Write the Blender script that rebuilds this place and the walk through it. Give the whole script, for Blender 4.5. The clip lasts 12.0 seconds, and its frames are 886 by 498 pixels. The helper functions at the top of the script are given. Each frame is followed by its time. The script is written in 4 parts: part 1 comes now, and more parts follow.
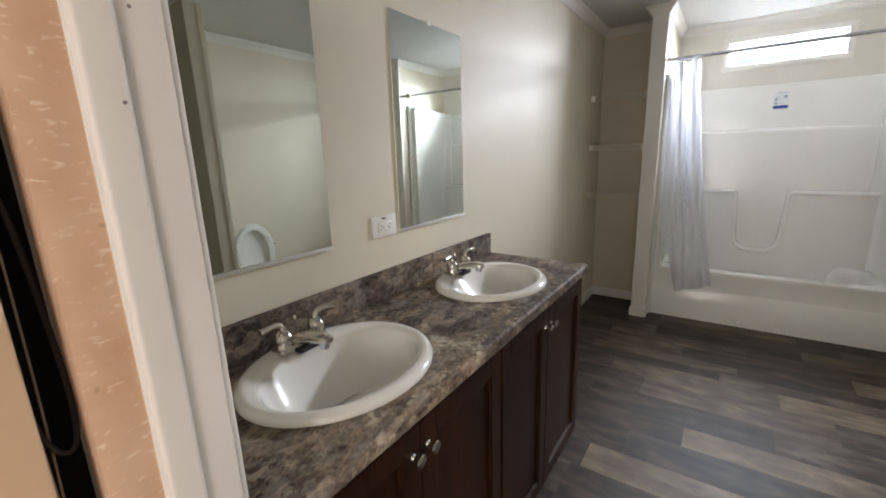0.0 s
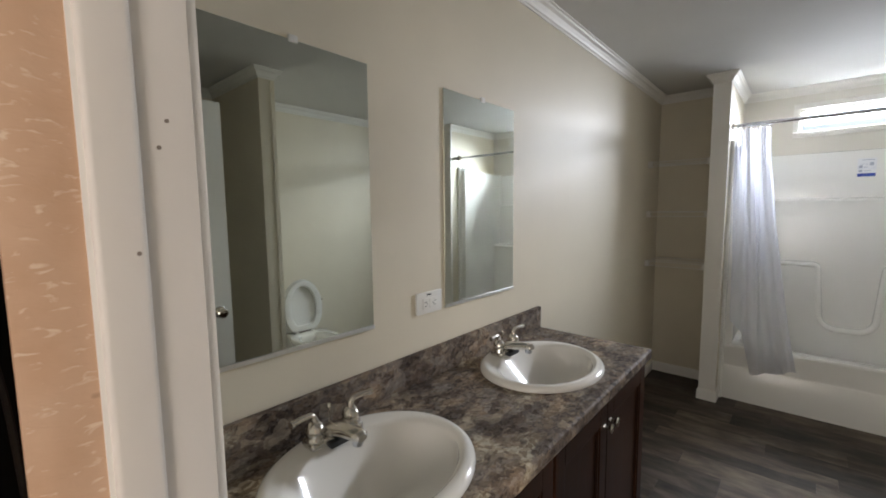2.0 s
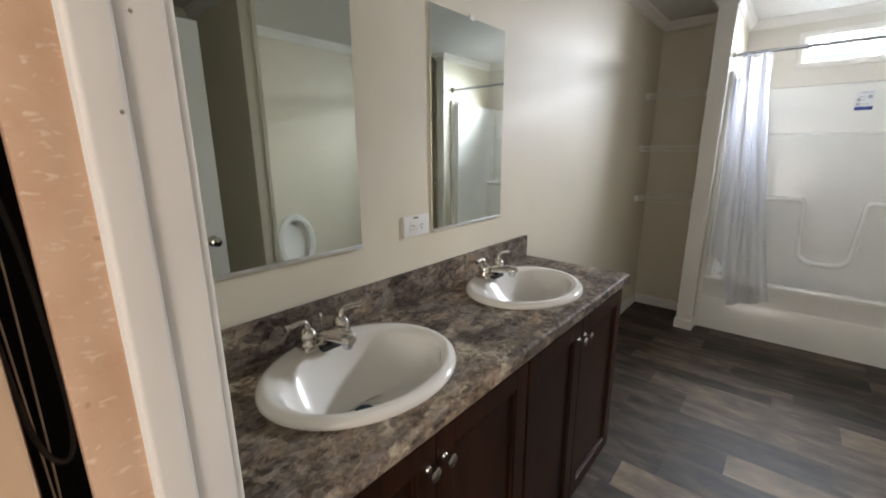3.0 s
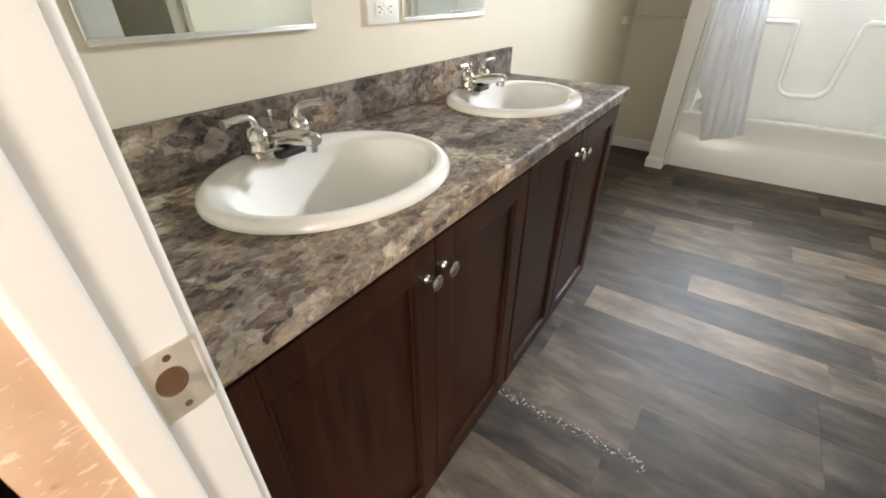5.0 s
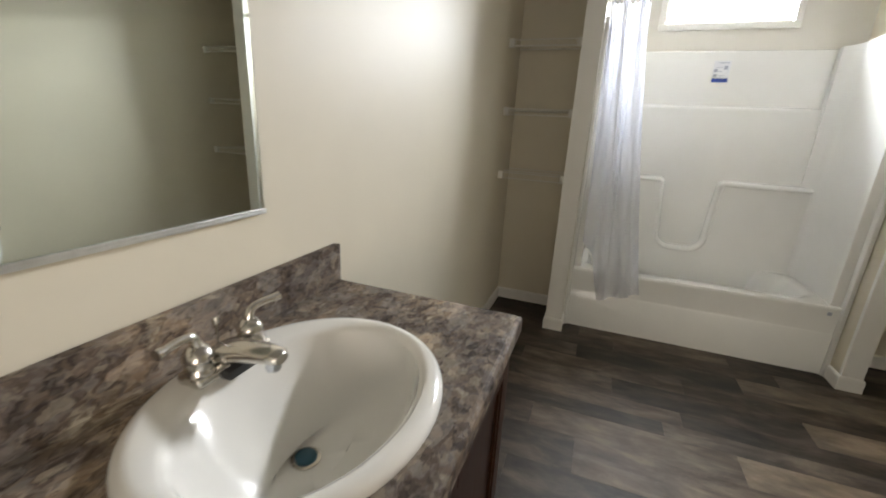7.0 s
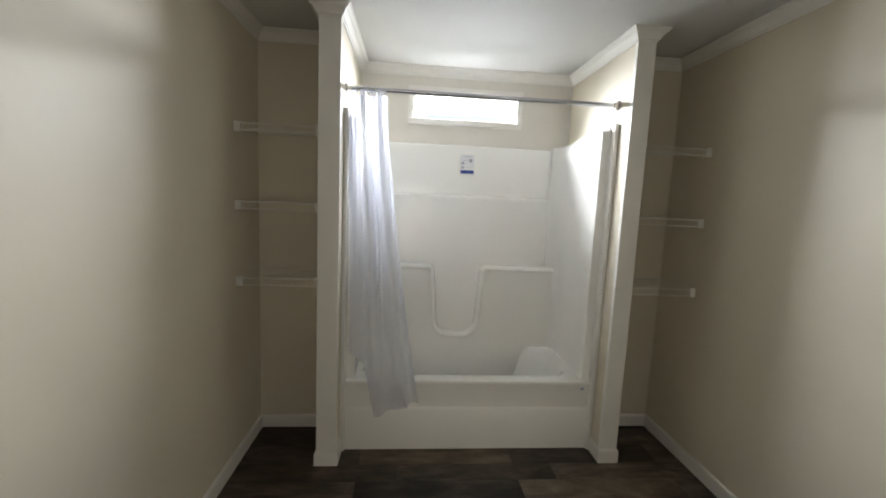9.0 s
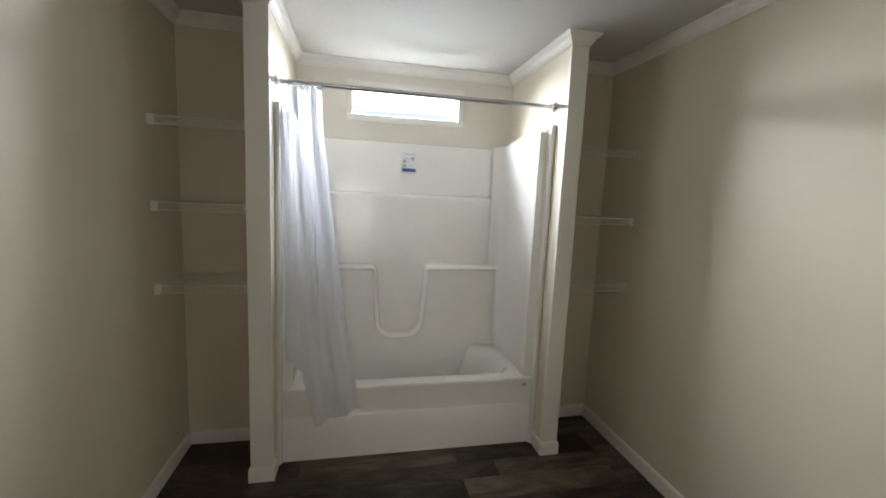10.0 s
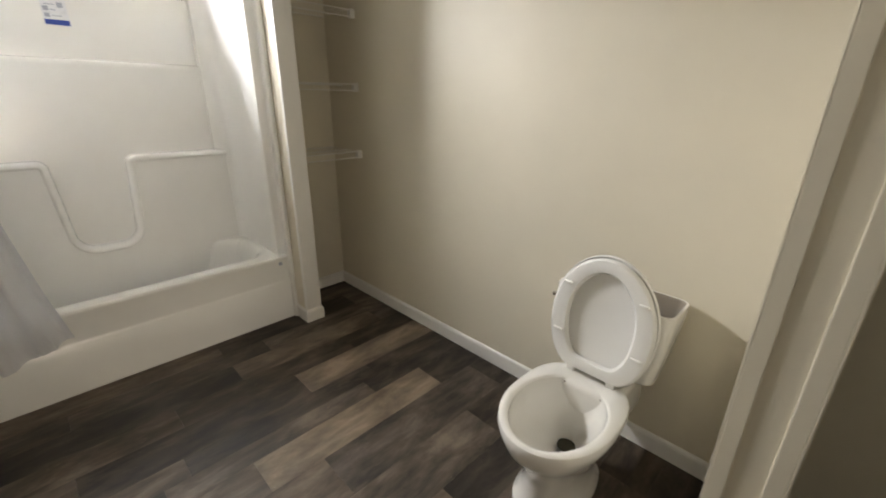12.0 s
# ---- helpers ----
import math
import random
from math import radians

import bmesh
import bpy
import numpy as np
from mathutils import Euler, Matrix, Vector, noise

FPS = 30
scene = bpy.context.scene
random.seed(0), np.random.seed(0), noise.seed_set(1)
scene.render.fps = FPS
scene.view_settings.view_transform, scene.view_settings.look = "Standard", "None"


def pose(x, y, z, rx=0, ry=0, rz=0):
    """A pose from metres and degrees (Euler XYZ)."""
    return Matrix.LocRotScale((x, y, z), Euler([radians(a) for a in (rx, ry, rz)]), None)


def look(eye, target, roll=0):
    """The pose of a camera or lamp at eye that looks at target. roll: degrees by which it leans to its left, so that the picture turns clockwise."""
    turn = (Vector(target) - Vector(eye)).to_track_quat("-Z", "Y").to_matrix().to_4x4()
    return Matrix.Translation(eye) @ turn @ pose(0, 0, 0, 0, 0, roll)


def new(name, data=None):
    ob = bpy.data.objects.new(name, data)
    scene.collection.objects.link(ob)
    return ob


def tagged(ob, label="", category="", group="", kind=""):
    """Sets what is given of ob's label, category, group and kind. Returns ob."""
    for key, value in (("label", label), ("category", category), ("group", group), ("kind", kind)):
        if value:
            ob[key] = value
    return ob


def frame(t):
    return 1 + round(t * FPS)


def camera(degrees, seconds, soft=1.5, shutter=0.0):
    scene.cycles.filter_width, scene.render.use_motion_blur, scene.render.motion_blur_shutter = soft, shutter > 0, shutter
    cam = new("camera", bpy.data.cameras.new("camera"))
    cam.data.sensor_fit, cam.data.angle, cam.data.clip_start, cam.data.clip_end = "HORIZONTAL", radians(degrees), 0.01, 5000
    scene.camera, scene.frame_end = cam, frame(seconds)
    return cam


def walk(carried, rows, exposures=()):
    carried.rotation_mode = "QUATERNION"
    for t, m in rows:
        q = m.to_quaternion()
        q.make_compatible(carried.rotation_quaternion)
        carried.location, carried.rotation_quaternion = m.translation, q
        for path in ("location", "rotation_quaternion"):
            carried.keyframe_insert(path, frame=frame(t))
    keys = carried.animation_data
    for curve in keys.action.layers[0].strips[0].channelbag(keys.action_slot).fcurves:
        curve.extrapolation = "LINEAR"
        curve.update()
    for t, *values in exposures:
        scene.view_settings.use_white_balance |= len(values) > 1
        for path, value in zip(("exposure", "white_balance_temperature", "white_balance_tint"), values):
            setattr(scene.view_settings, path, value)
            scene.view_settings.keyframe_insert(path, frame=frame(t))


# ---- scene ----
cam = camera(94.9, 12.0, soft=1.8, shutter=0.2)
WINDOW_WATTS, OUTER_WATTS, OUTER_SIDE_WATTS = 155.0, 44.0, 60.0
PATH = [
    (0, (0.023, -0.023, 1.389), (-1.092, 1.575, 0.941), -1.8),
    (0.5, (-0.003, 0.06, 1.426), (-1.236, 1.598, 1.091), -1.3),
    (1, (-0.025, 0.0765, 1.441), (-1.305, 1.5945, 1.204), -0.9),
    (1.5, (-0.026, 0.0685, 1.463), (-1.333, 1.5715, 1.281), -0.6),
    (2, (-0.031, 0.042, 1.465), (-1.344, 1.539, 1.272), -0.6),
    (2.5, (-0.008, 0.03, 1.454), (-1.321, 1.512, 1.173), -0.5),
    (3, (0.021, 0.026, 1.408), (-1.244, 1.501, 0.935), -0.3),
    (3.4, (0.036, 0.0335, 1.344), (-1.175, 1.4915, 0.703), 0.8),
    (3.5, (0.033, 0.033, 1.339), (-1.159, 1.482, 0.647), 1.4),
    (3.7, (0.023, 0.037, 1.309), (-1.143, 1.468, 0.541), 1.6),
    (5.3, (-0.146, 0.127, 1.187), (-1.062, 1.531, 0.096), 0.5),
    (5.5, (-0.154, 0.183, 1.19), (-1.058, 1.615, 0.125), 1.0),
    (6, (-0.151, 0.443, 1.252), (-1.083, 1.994, 0.401), 2.2),
    (6.5, (-0.214, 0.673, 1.278), (-1.09, 2.335, 0.592), 3.2),
    (7, (-0.34, 0.944, 1.304), (-1.006, 2.739, 0.723), 2.9),
    (7.5, (-0.281, 1.15, 1.377), (-0.846, 3.019, 0.946), 2.3),
    (7.7, (-0.23, 1.235, 1.408), (-0.759, 3.136, 1.082), 1.8),
    (9.3, (-0.053, 1.468, 1.494), (0.218, 3.436, 1.261), 2.7),
    (9.5, (-0.036, 1.475, 1.506), (0.267, 3.437, 1.265), 2.6),
    (10, (-0.027, 1.497, 1.508), (0.385, 3.437, 1.257), 2.5),
    (10.5, (-0.018, 1.495, 1.504), (0.567, 3.383, 1.2), 1.9),
    (11, (0.014, 1.496, 1.46), (0.841, 3.268, 1.041), 1.0),
    (11.5, (0.026, 1.47, 1.387), (1.142, 3.019, 0.792), 0.3),
    (12, (0.048, 1.384, 1.359), (1.383, 2.699, 0.661), 0.8),
]
EXPOSURES = [(0.0, 0.13, 6400, 15), (1.0, -0.12, 6400, 15), (2.5, -0.02, 6400, 15), (3.6, 0.38, 6400, 14), (5.4, 1.2, 6550, 12), (6.2, 0.78, 6700, 13), (7.0, 0.31, 6700, 13), (7.7, 0.01, 6650, 14), (9.4, -0.08, 6600, 13), (10.5, -0.18, 6650, 13), (11.5, -0.04, 6850, 14), (12.0, 0.3, 7050, 15)]
walk(cam, [(t, look(eye, target, roll)) for t, eye, target, roll in PATH], EXPOSURES)

# world, daylight and exposure
world = bpy.data.worlds.new("sky")
world.use_nodes = True
scene.world = world
wn = world.node_tree
sky = wn.nodes.new("ShaderNodeTexSky")
sky.sky_type, sky.sun_disc, sky.sun_elevation, sky.sun_rotation = "NISHITA", False, radians(40), radians(20)
bg = wn.nodes["Background"]
bg.inputs["Strength"].default_value = 0.12
wn.links.new(sky.outputs[0], bg.inputs["Color"])


def area_lamp(name, m, sx, sy, power, colour, spread=180):
    data = bpy.data.lights.new(name, "AREA")
    data.shape, data.size, data.size_y, data.energy, data.color, data.spread = "RECTANGLE", sx, sy, power, colour, radians(spread)
    ob = new(name, data)
    ob.matrix_world = m
    return ob


# daylight in the small window over the bathtub
area_lamp("window_daylight", look((0.33, 4.625, 2.225), (0.19, 3.725, 1.31)), 0.78, 0.24, WINDOW_WATTS, (0.86, 0.935, 1.0), 148)
# unseen fill lamps added in the outer room for light through the doorway
area_lamp("outer_door_fill", look((-0.50, -3.40, 1.5), (0.35, 3.7, 0.7)), 1.5, 1.6, OUTER_WATTS, (1.0, 0.94, 0.84))
area_lamp("outer_side_fill", look((1.50, -1.75, 1.25), (-0.5, 0.5, 1.1)), 1.5, 1.5, OUTER_SIDE_WATTS, (1.0, 0.93, 0.84))

# ---- materials ----


def nodes_of(name, rough=0.5, metal=0.0, spec=0.5, coat=0.0):
    m = bpy.data.materials.new(name)
    m.use_nodes = True
    b = m.node_tree.nodes["Principled BSDF"]
    b.inputs["Roughness"].default_value, b.inputs["Metallic"].default_value = rough, metal
    b.inputs["Specular IOR Level"].default_value, b.inputs["Coat Weight"].default_value = spec, coat
    b.inputs["Coat Roughness"].default_value = 0.08
    return m, m.node_tree.nodes, m.node_tree.links, b


def coords(N, L, scale=(1, 1, 1), turn=(0, 0, 0), kind="Object", shift=None):
    tc, mp = N.new("ShaderNodeTexCoord"), N.new("ShaderNodeMapping")
    mp.inputs["Scale"].default_value, mp.inputs["Rotation"].default_value = scale, turn
    L.new(tc.outputs[kind], mp.inputs["Vector"])
    if shift is not None:
        L.new(shift, mp.inputs["Location"])
    return mp.outputs[0]


def noise_tex(N, L, vec, scale, detail=4.0, rough=0.55, distort=0.0):
    n = N.new("ShaderNodeTexNoise")
    for k, v in (("Scale", scale), ("Detail", detail), ("Roughness", rough), ("Distortion", distort)):
        n.inputs[k].default_value = v
    L.new(vec, n.inputs["Vector"])
    return n.outputs["Fac"]


def ramp(N, L, fac, stops, mode="LINEAR"):
    r = N.new("ShaderNodeValToRGB")
    r.color_ramp.interpolation = mode
    e = r.color_ramp.elements
    e[0].position, e[0].color = stops[0][0], (*stops[0][1], 1)
    e[1].position, e[1].color = stops[-1][0], (*stops[-1][1], 1)
    for p, c in stops[1:-1]:
        e.new(p).color = (*c, 1)
    L.new(fac, r.inputs[0])
    return r.outputs[0]


def mixed(N, L, a, b, fac, how="MIX"):
    x = N.new("ShaderNodeMix")
    x.data_type, x.blend_type = "RGBA", how
    for sock, v in ((x.inputs[0], fac), (x.inputs[6], a), (x.inputs[7], b)):
        if isinstance(v, bpy.types.NodeSocket):
            L.new(v, sock)
        else:
            sock.default_value = v if isinstance(v, float) else (*v, 1)
    return x.outputs[2]


def bump(N, L, b, height, strength, distance=0.002):
    n = N.new("ShaderNodeBump")
    n.inputs["Strength"].default_value, n.inputs["Distance"].default_value = strength, distance
    L.new(height, n.inputs["Height"])
    L.new(n.outputs[0], b.inputs["Normal"])


def gloss(N, L, b, fac, lo, hi):
    r = N.new("ShaderNodeMapRange")
    r.inputs["To Min"].default_value, r.inputs["To Max"].default_value = lo, hi
    L.new(fac, r.inputs["Value"])
    L.new(r.outputs[0], b.inputs["Roughness"])


def shade(c, k):
    return tuple(min(1.0, v * k) for v in c)


def painted(name, colour, rough, grain=180.0, strength=0.12, spread=0.05, spec=0.4, patch=3.0):
    """Paint, vinyl or plaster: one colour with faint patches and a fine relief."""
    m, N, L, b = nodes_of(name, rough, 0, spec)
    v = coords(N, L)
    big = noise_tex(N, L, v, patch, 5)
    col = ramp(N, L, big, ((0.3, shade(colour, 1 - spread)), (0.7, shade(colour, 1 + spread * 0.5))))
    L.new(col, b.inputs["Base Color"])
    fine = noise_tex(N, L, v, grain, 3)
    bump(N, L, b, fine, strength, 0.0008)
    gloss(N, L, b, big, rough - 0.05, rough + 0.06)
    return m


def metal(name, colour, rough):
    m, N, L, b = nodes_of(name, rough, 1.0)
    v = coords(N, L)
    n = noise_tex(N, L, v, 60, 4)
    L.new(ramp(N, L, n, ((0.3, shade(colour, 0.9)), (0.7, colour))), b.inputs["Base Color"])
    gloss(N, L, b, n, rough * 0.7, rough * 1.4)
    return m


def glazed(name, colour, rough=0.1, coat=0.5, spread=0.03):
    """Porcelain, fibreglass gel coat and glossy plastic."""
    m, N, L, b = nodes_of(name, rough, 0, 0.5, coat)
    v = coords(N, L)
    n = noise_tex(N, L, v, 4, 4)
    L.new(ramp(N, L, n, ((0.3, shade(colour, 1 - spread)), (0.7, colour))), b.inputs["Base Color"])
    gloss(N, L, b, noise_tex(N, L, v, 9, 4), rough * 0.8, rough * 1.5)
    return m


def laminate():
    """Worktop laminate: torn flakes of brown, grey and tan, dark specks and a few cream clusters, like crushed stone."""
    m, N, L, b = nodes_of("worktop_laminate", 0.5, 0, 0.09)
    v = coords(N, L, (1.0, 0.68, 1), (0, 0, radians(24)))

    def warped(scale, detail, amount):
        n, add = N.new("ShaderNodeTexNoise"), N.new("ShaderNodeVectorMath")
        n.inputs["Scale"].default_value, n.inputs["Detail"].default_value = scale, detail
        L.new(v, n.inputs["Vector"])
        add.operation = "MULTIPLY_ADD"
        add.inputs[1].default_value = (amount, amount, amount)
        L.new(n.outputs["Color"], add.inputs[0])
        L.new(v, add.inputs[2])
        return add.outputs[0]

    def cells(vec, scale, stops, channel):
        vo, sep = N.new("ShaderNodeTexVoronoi"), N.new("ShaderNodeSeparateColor")
        vo.inputs["Scale"].default_value, vo.inputs["Randomness"].default_value = scale, 1.0
        L.new(vec, vo.inputs["Vector"])
        L.new(vo.outputs["Color"], sep.inputs[0])
        return ramp(N, L, sep.outputs[channel], stops, "CONSTANT")

    near, wide = warped(60, 5, 0.026), warped(26, 7, 0.062)
    stops = ((0.0, (0.022, 0.016, 0.014)), (0.13, (0.065, 0.047, 0.038)), (0.28, (0.145, 0.112, 0.090)), (0.46, (0.215, 0.182, 0.158)), (0.62, (0.31, 0.235, 0.17)), (0.80, (0.33, 0.30, 0.275)), (0.93, (0.50, 0.43, 0.33)), (1.0, (0.50, 0.43, 0.33)))
    large, small, tiny = cells(wide, 27, stops, 0), cells(near, 68, stops, 1), cells(near, 150, stops, 2)
    c = mixed(N, L, mixed(N, L, large, small, 0.46), tiny, 0.24)
    speck = noise_tex(N, L, near, 75, 4, 0.6)
    c = mixed(N, L, c, (0.018, 0.013, 0.012), ramp(N, L, speck, ((0.60, (0, 0, 0)), (0.68, (0.65, 0.65, 0.65)))))
    patch = noise_tex(N, L, wide, 7, 5, 0.65, 0.6)
    cream = cells(near, 95, ((0.0, (0.25, 0.20, 0.145)), (0.3, (0.44, 0.38, 0.29)), (0.6, (0.60, 0.55, 0.44)), (1.0, (0.60, 0.55, 0.44))), 0)
    c = mixed(N, L, c, cream, ramp(N, L, patch, ((0.575, (0, 0, 0)), (0.65, (0.85, 0.85, 0.85)))))
    c = mixed(N, L, c, (0.165, 0.135, 0.110), 0.17)
    drift = noise_tex(N, L, v, 5, 4, 0.6, 0.8)
    c = mixed(N, L, c, ramp(N, L, drift, ((0.34, (0.55, 0.53, 0.53)), (0.5, (0.95, 0.93, 0.91)), (0.66, (1.35, 1.25, 1.12)))), 1.0, "MULTIPLY")
    L.new(c, b.inputs["Base Color"])
    gloss(N, L, b, speck, 0.54, 0.70)
    bump(N, L, b, speck, 0.05, 0.0004)
    return m


def stained_wood():
    m, N, L, b = nodes_of("dark_stained_wood", 0.4, 0, 0.2, 0.0)
    v = coords(N, L, (14, 14, 1.1))
    grain = noise_tex(N, L, v, 3.2, 8, 0.65, 1.2)
    v2 = coords(N, L, (1, 1, 0.35))
    cloud = noise_tex(N, L, v2, 5, 3, 0.5, 0.5)
    c = ramp(N, L, grain, ((0.28, (0.012, 0.0044, 0.0022)), (0.52, (0.026, 0.0094, 0.0040)), (0.75, (0.050, 0.019, 0.0074))))
    c = mixed(N, L, c, ramp(N, L, cloud, ((0.35, (0.7, 0.68, 0.66)), (0.65, (1.35, 1.25, 1.15)))), 1.0, "MULTIPLY")
    L.new(c, b.inputs["Base Color"])
    gloss(N, L, b, grain, 0.34, 0.5)
    bump(N, L, b, grain, 0.08, 0.0006)
    return m


def plank_vinyl(name, dark, mid, light):
    """Printed wood plank: long grain, worn grey streaks, knots; each plank takes its own stretch of print."""
    m, N, L, b = nodes_of(name, 0.5, 0, 0.28)
    info = N.new("ShaderNodeObjectInfo")
    sc = N.new("ShaderNodeVectorMath")
    sc.operation = "SCALE"
    sc.inputs[0].default_value = (37, 19, 11)
    L.new(info.outputs["Random"], sc.inputs["Scale"])
    v = coords(N, L, (1.6, 5.0, 1), shift=sc.outputs[0])
    grain = noise_tex(N, L, v, 2.4, 7, 0.60, 0.35)
    v2 = coords(N, L, (1.5, 3.4, 1), shift=sc.outputs[0])
    cloud = noise_tex(N, L, v2, 2.6, 8, 0.62, 0.6)
    v3 = coords(N, L, (1.6, 34, 1), shift=sc.outputs[0])
    line = noise_tex(N, L, v3, 2.0, 7, 0.72, 0.5)
    v4 = coords(N, L, (3, 7, 1), shift=sc.outputs[0])
    scuff = noise_tex(N, L, v4, 7, 9, 0.78, 0.5)
    c = ramp(N, L, grain, ((0.34, dark), (0.5, mid), (0.64, light)))
    c = mixed(N, L, c, ramp(N, L, cloud, ((0.34, (0.60, 0.60, 0.62)), (0.5, (0.95, 0.94, 0.93)), (0.66, (1.36, 1.33, 1.29)))), 1.0, "MULTIPLY")
    c = mixed(N, L, c, ramp(N, L, line, ((0.28, (0.80, 0.79, 0.78)), (0.42, (1.0, 1.0, 1.0)), (0.66, (1.05, 1.045, 1.04)))), 1.0, "MULTIPLY")
    c = mixed(N, L, c, shade(light, 1.7), ramp(N, L, scuff, ((0.60, (0, 0, 0)), (0.72, (0.55, 0.55, 0.55)))))
    tone = ramp(N, L, info.outputs["Random"], ((0.0, (0.70, 0.70, 0.71)), (0.5, (0.90, 0.89, 0.87)), (1.0, (1.08, 1.05, 1.01))))
    c = mixed(N, L, c, tone, 1.0, "MULTIPLY")
    L.new(c, b.inputs["Base Color"])
    gloss(N, L, b, cloud, 0.46, 0.62)
    bump(N, L, b, line, 0.12, 0.0008)
    return m


def raw_board():
    m, N, L, b = nodes_of("raw_board", 0.85, 0, 0.2)
    v = coords(N, L)
    big = noise_tex(N, L, v, 14, 5)
    c = ramp(N, L, big, ((0.3, (0.58, 0.37, 0.24)), (0.7, (0.68, 0.47, 0.33))))
    fleck = noise_tex(N, L, coords(N, L, (1, 1, 2.2)), 75, 3, 0.5, 0.6)
    c = mixed(N, L, c, (0.80, 0.66, 0.52), ramp(N, L, fleck, ((0.60, (0, 0, 0)), (0.70, (0.8, 0.8, 0.8)))))
    speck = noise_tex(N, L, v, 40, 2)
    c = mixed(N, L, c, (0.18, 0.10, 0.06), ramp(N, L, speck, ((0.72, (0, 0, 0)), (0.80, (0.8, 0.8, 0.8)))))
    L.new(c, b.inputs["Base Color"])
    bump(N, L, b, fleck, 0.4, 0.001)
    return m


def curtain_cloth():
    m, N, L, b = nodes_of("curtain_vinyl", 0.4, 0, 0.4)
    v = coords(N, L)
    n = noise_tex(N, L, v, 5, 4)
    col = ramp(N, L, n, ((0.3, (0.81, 0.815, 0.85)), (0.7, (0.85, 0.85, 0.87))))
    L.new(col, b.inputs["Base Color"])
    tr, mx = N.new("ShaderNodeBsdfTranslucent"), N.new("ShaderNodeMixShader")
    tr.inputs["Color"].default_value = (0.76, 0.80, 0.95, 1)
    mx.inputs[0].default_value = 0.24
    out = N["Material Output"]
    L.new(b.outputs[0], mx.inputs[1])
    L.new(tr.outputs[0], mx.inputs[2])
    clear, thin = N.new("ShaderNodeBsdfTransparent"), N.new("ShaderNodeMixShader")
    thin.inputs[0].default_value = 0.32
    L.new(mx.outputs[0], thin.inputs[1])
    L.new(clear.outputs[0], thin.inputs[2])
    L.new(thin.outputs[0], out.inputs["Surface"])
    bump(N, L, b, noise_tex(N, L, v, 28, 3), 0.1, 0.003)
    return m


def clear_glass():
    m, N, L, b = nodes_of("clear_glass", 0.0)
    b.inputs["Transmission Weight"].default_value, b.inputs["IOR"].default_value = 1.0, 1.45
    b.inputs["Base Color"].default_value = (0.95, 0.98, 0.97, 1)
    return m


def silvered():
    m, N, L, b = nodes_of("mirror_silver", 0.012, 1.0)
    v = coords(N, L)
    n = noise_tex(N, L, v, 8, 3)
    L.new(ramp(N, L, n, ((0.3, (0.75, 0.80, 0.755)), (0.7, (0.77, 0.82, 0.775)))), b.inputs["Base Color"])
    return m


WALL = painted("wall_vinyl", (0.71, 0.65, 0.525), 0.5, 260, 0.15, 0.03)
CEIL = painted("ceiling_paint", (0.66, 0.655, 0.64), 0.8, 120, 0.3, 0.03)
TRIM = painted("white_trim_paint", (0.83, 0.81, 0.77), 0.42, 90, 0.08, 0.03)
JAMB = painted("jamb_paint", (0.70, 0.665, 0.62), 0.5, 70, 0.1, 0.05)
DOORP = painted("door_paint", (0.78, 0.775, 0.75), 0.45, 120, 0.1, 0.02)
SUBFLOOR = painted("floor_joint", (0.035, 0.03, 0.028), 0.7)
LAM, WOOD, RAW, CLOTH, GLASS, SILVER = laminate(), stained_wood(), raw_board(), curtain_cloth(), clear_glass(), silvered()
STUD = painted("bare_stud", (0.58, 0.40, 0.26), 0.8, 60, 0.4, 0.12)
GAP_SHADE = painted("cavity_shade", (0.012, 0.012, 0.013), 0.9)
PORC = glazed("porcelain", (0.81, 0.785, 0.73), 0.08, 0.6)
BISQUE = painted("unglazed_clay", (0.25, 0.21, 0.165), 0.75, 90, 0.3, 0.1)
BOWLWATER = glazed("bowl_water", (0.035, 0.030, 0.014), 0.06, 0.0, 0.3)
GEL = glazed("gel_coat", (0.90, 0.893, 0.86), 0.13, 0.0)
SEAT = glazed("seat_plastic", (0.78, 0.765, 0.73), 0.18, 0.2)
PLATE = glazed("outlet_plastic", (0.80, 0.79, 0.75), 0.3, 0.1)
SHELFP = glazed("shelf_vinyl_coat", (0.74, 0.72, 0.67), 0.35, 0.1)
BLACK = glazed("black_rubber_and_shade", (0.02, 0.02, 0.021), 0.5, 0.0, 0.2)
CABLE = painted("cable_sheath", (0.055, 0.053, 0.053), 0.7)
TEAL = glazed("teal_plug", (0.02, 0.10, 0.14), 0.35, 0.2, 0.2)
CHROME = metal("brushed_nickel", (0.64, 0.61, 0.56), 0.17)
STEEL = metal("polished_steel", (0.62, 0.64, 0.68), 0.2)
CHANNEL = metal("bright_channel", (0.86, 0.86, 0.84), 0.35)
BRASS = metal("dull_strike_steel", (0.82, 0.76, 0.66), 0.55)
BLUE = painted("label_blue", (0.04, 0.08, 0.35), 0.5)
INK = painted("label_grey", (0.42, 0.45, 0.52), 0.5)
LABELW = glazed("label_film", (0.82, 0.83, 0.85), 0.25, 0.0)
NAIL = painted("nail_grey", (0.24, 0.20, 0.17), 0.6)
CRUMB = painted("plaster_crumb", (0.50, 0.47, 0.43), 0.9)
HOLE = painted("bored_wood", (0.11, 0.055, 0.025), 0.9, 80, 0.5, 0.25)
OUTER = painted("outer_room_paint", (0.72, 0.67, 0.58), 0.7)
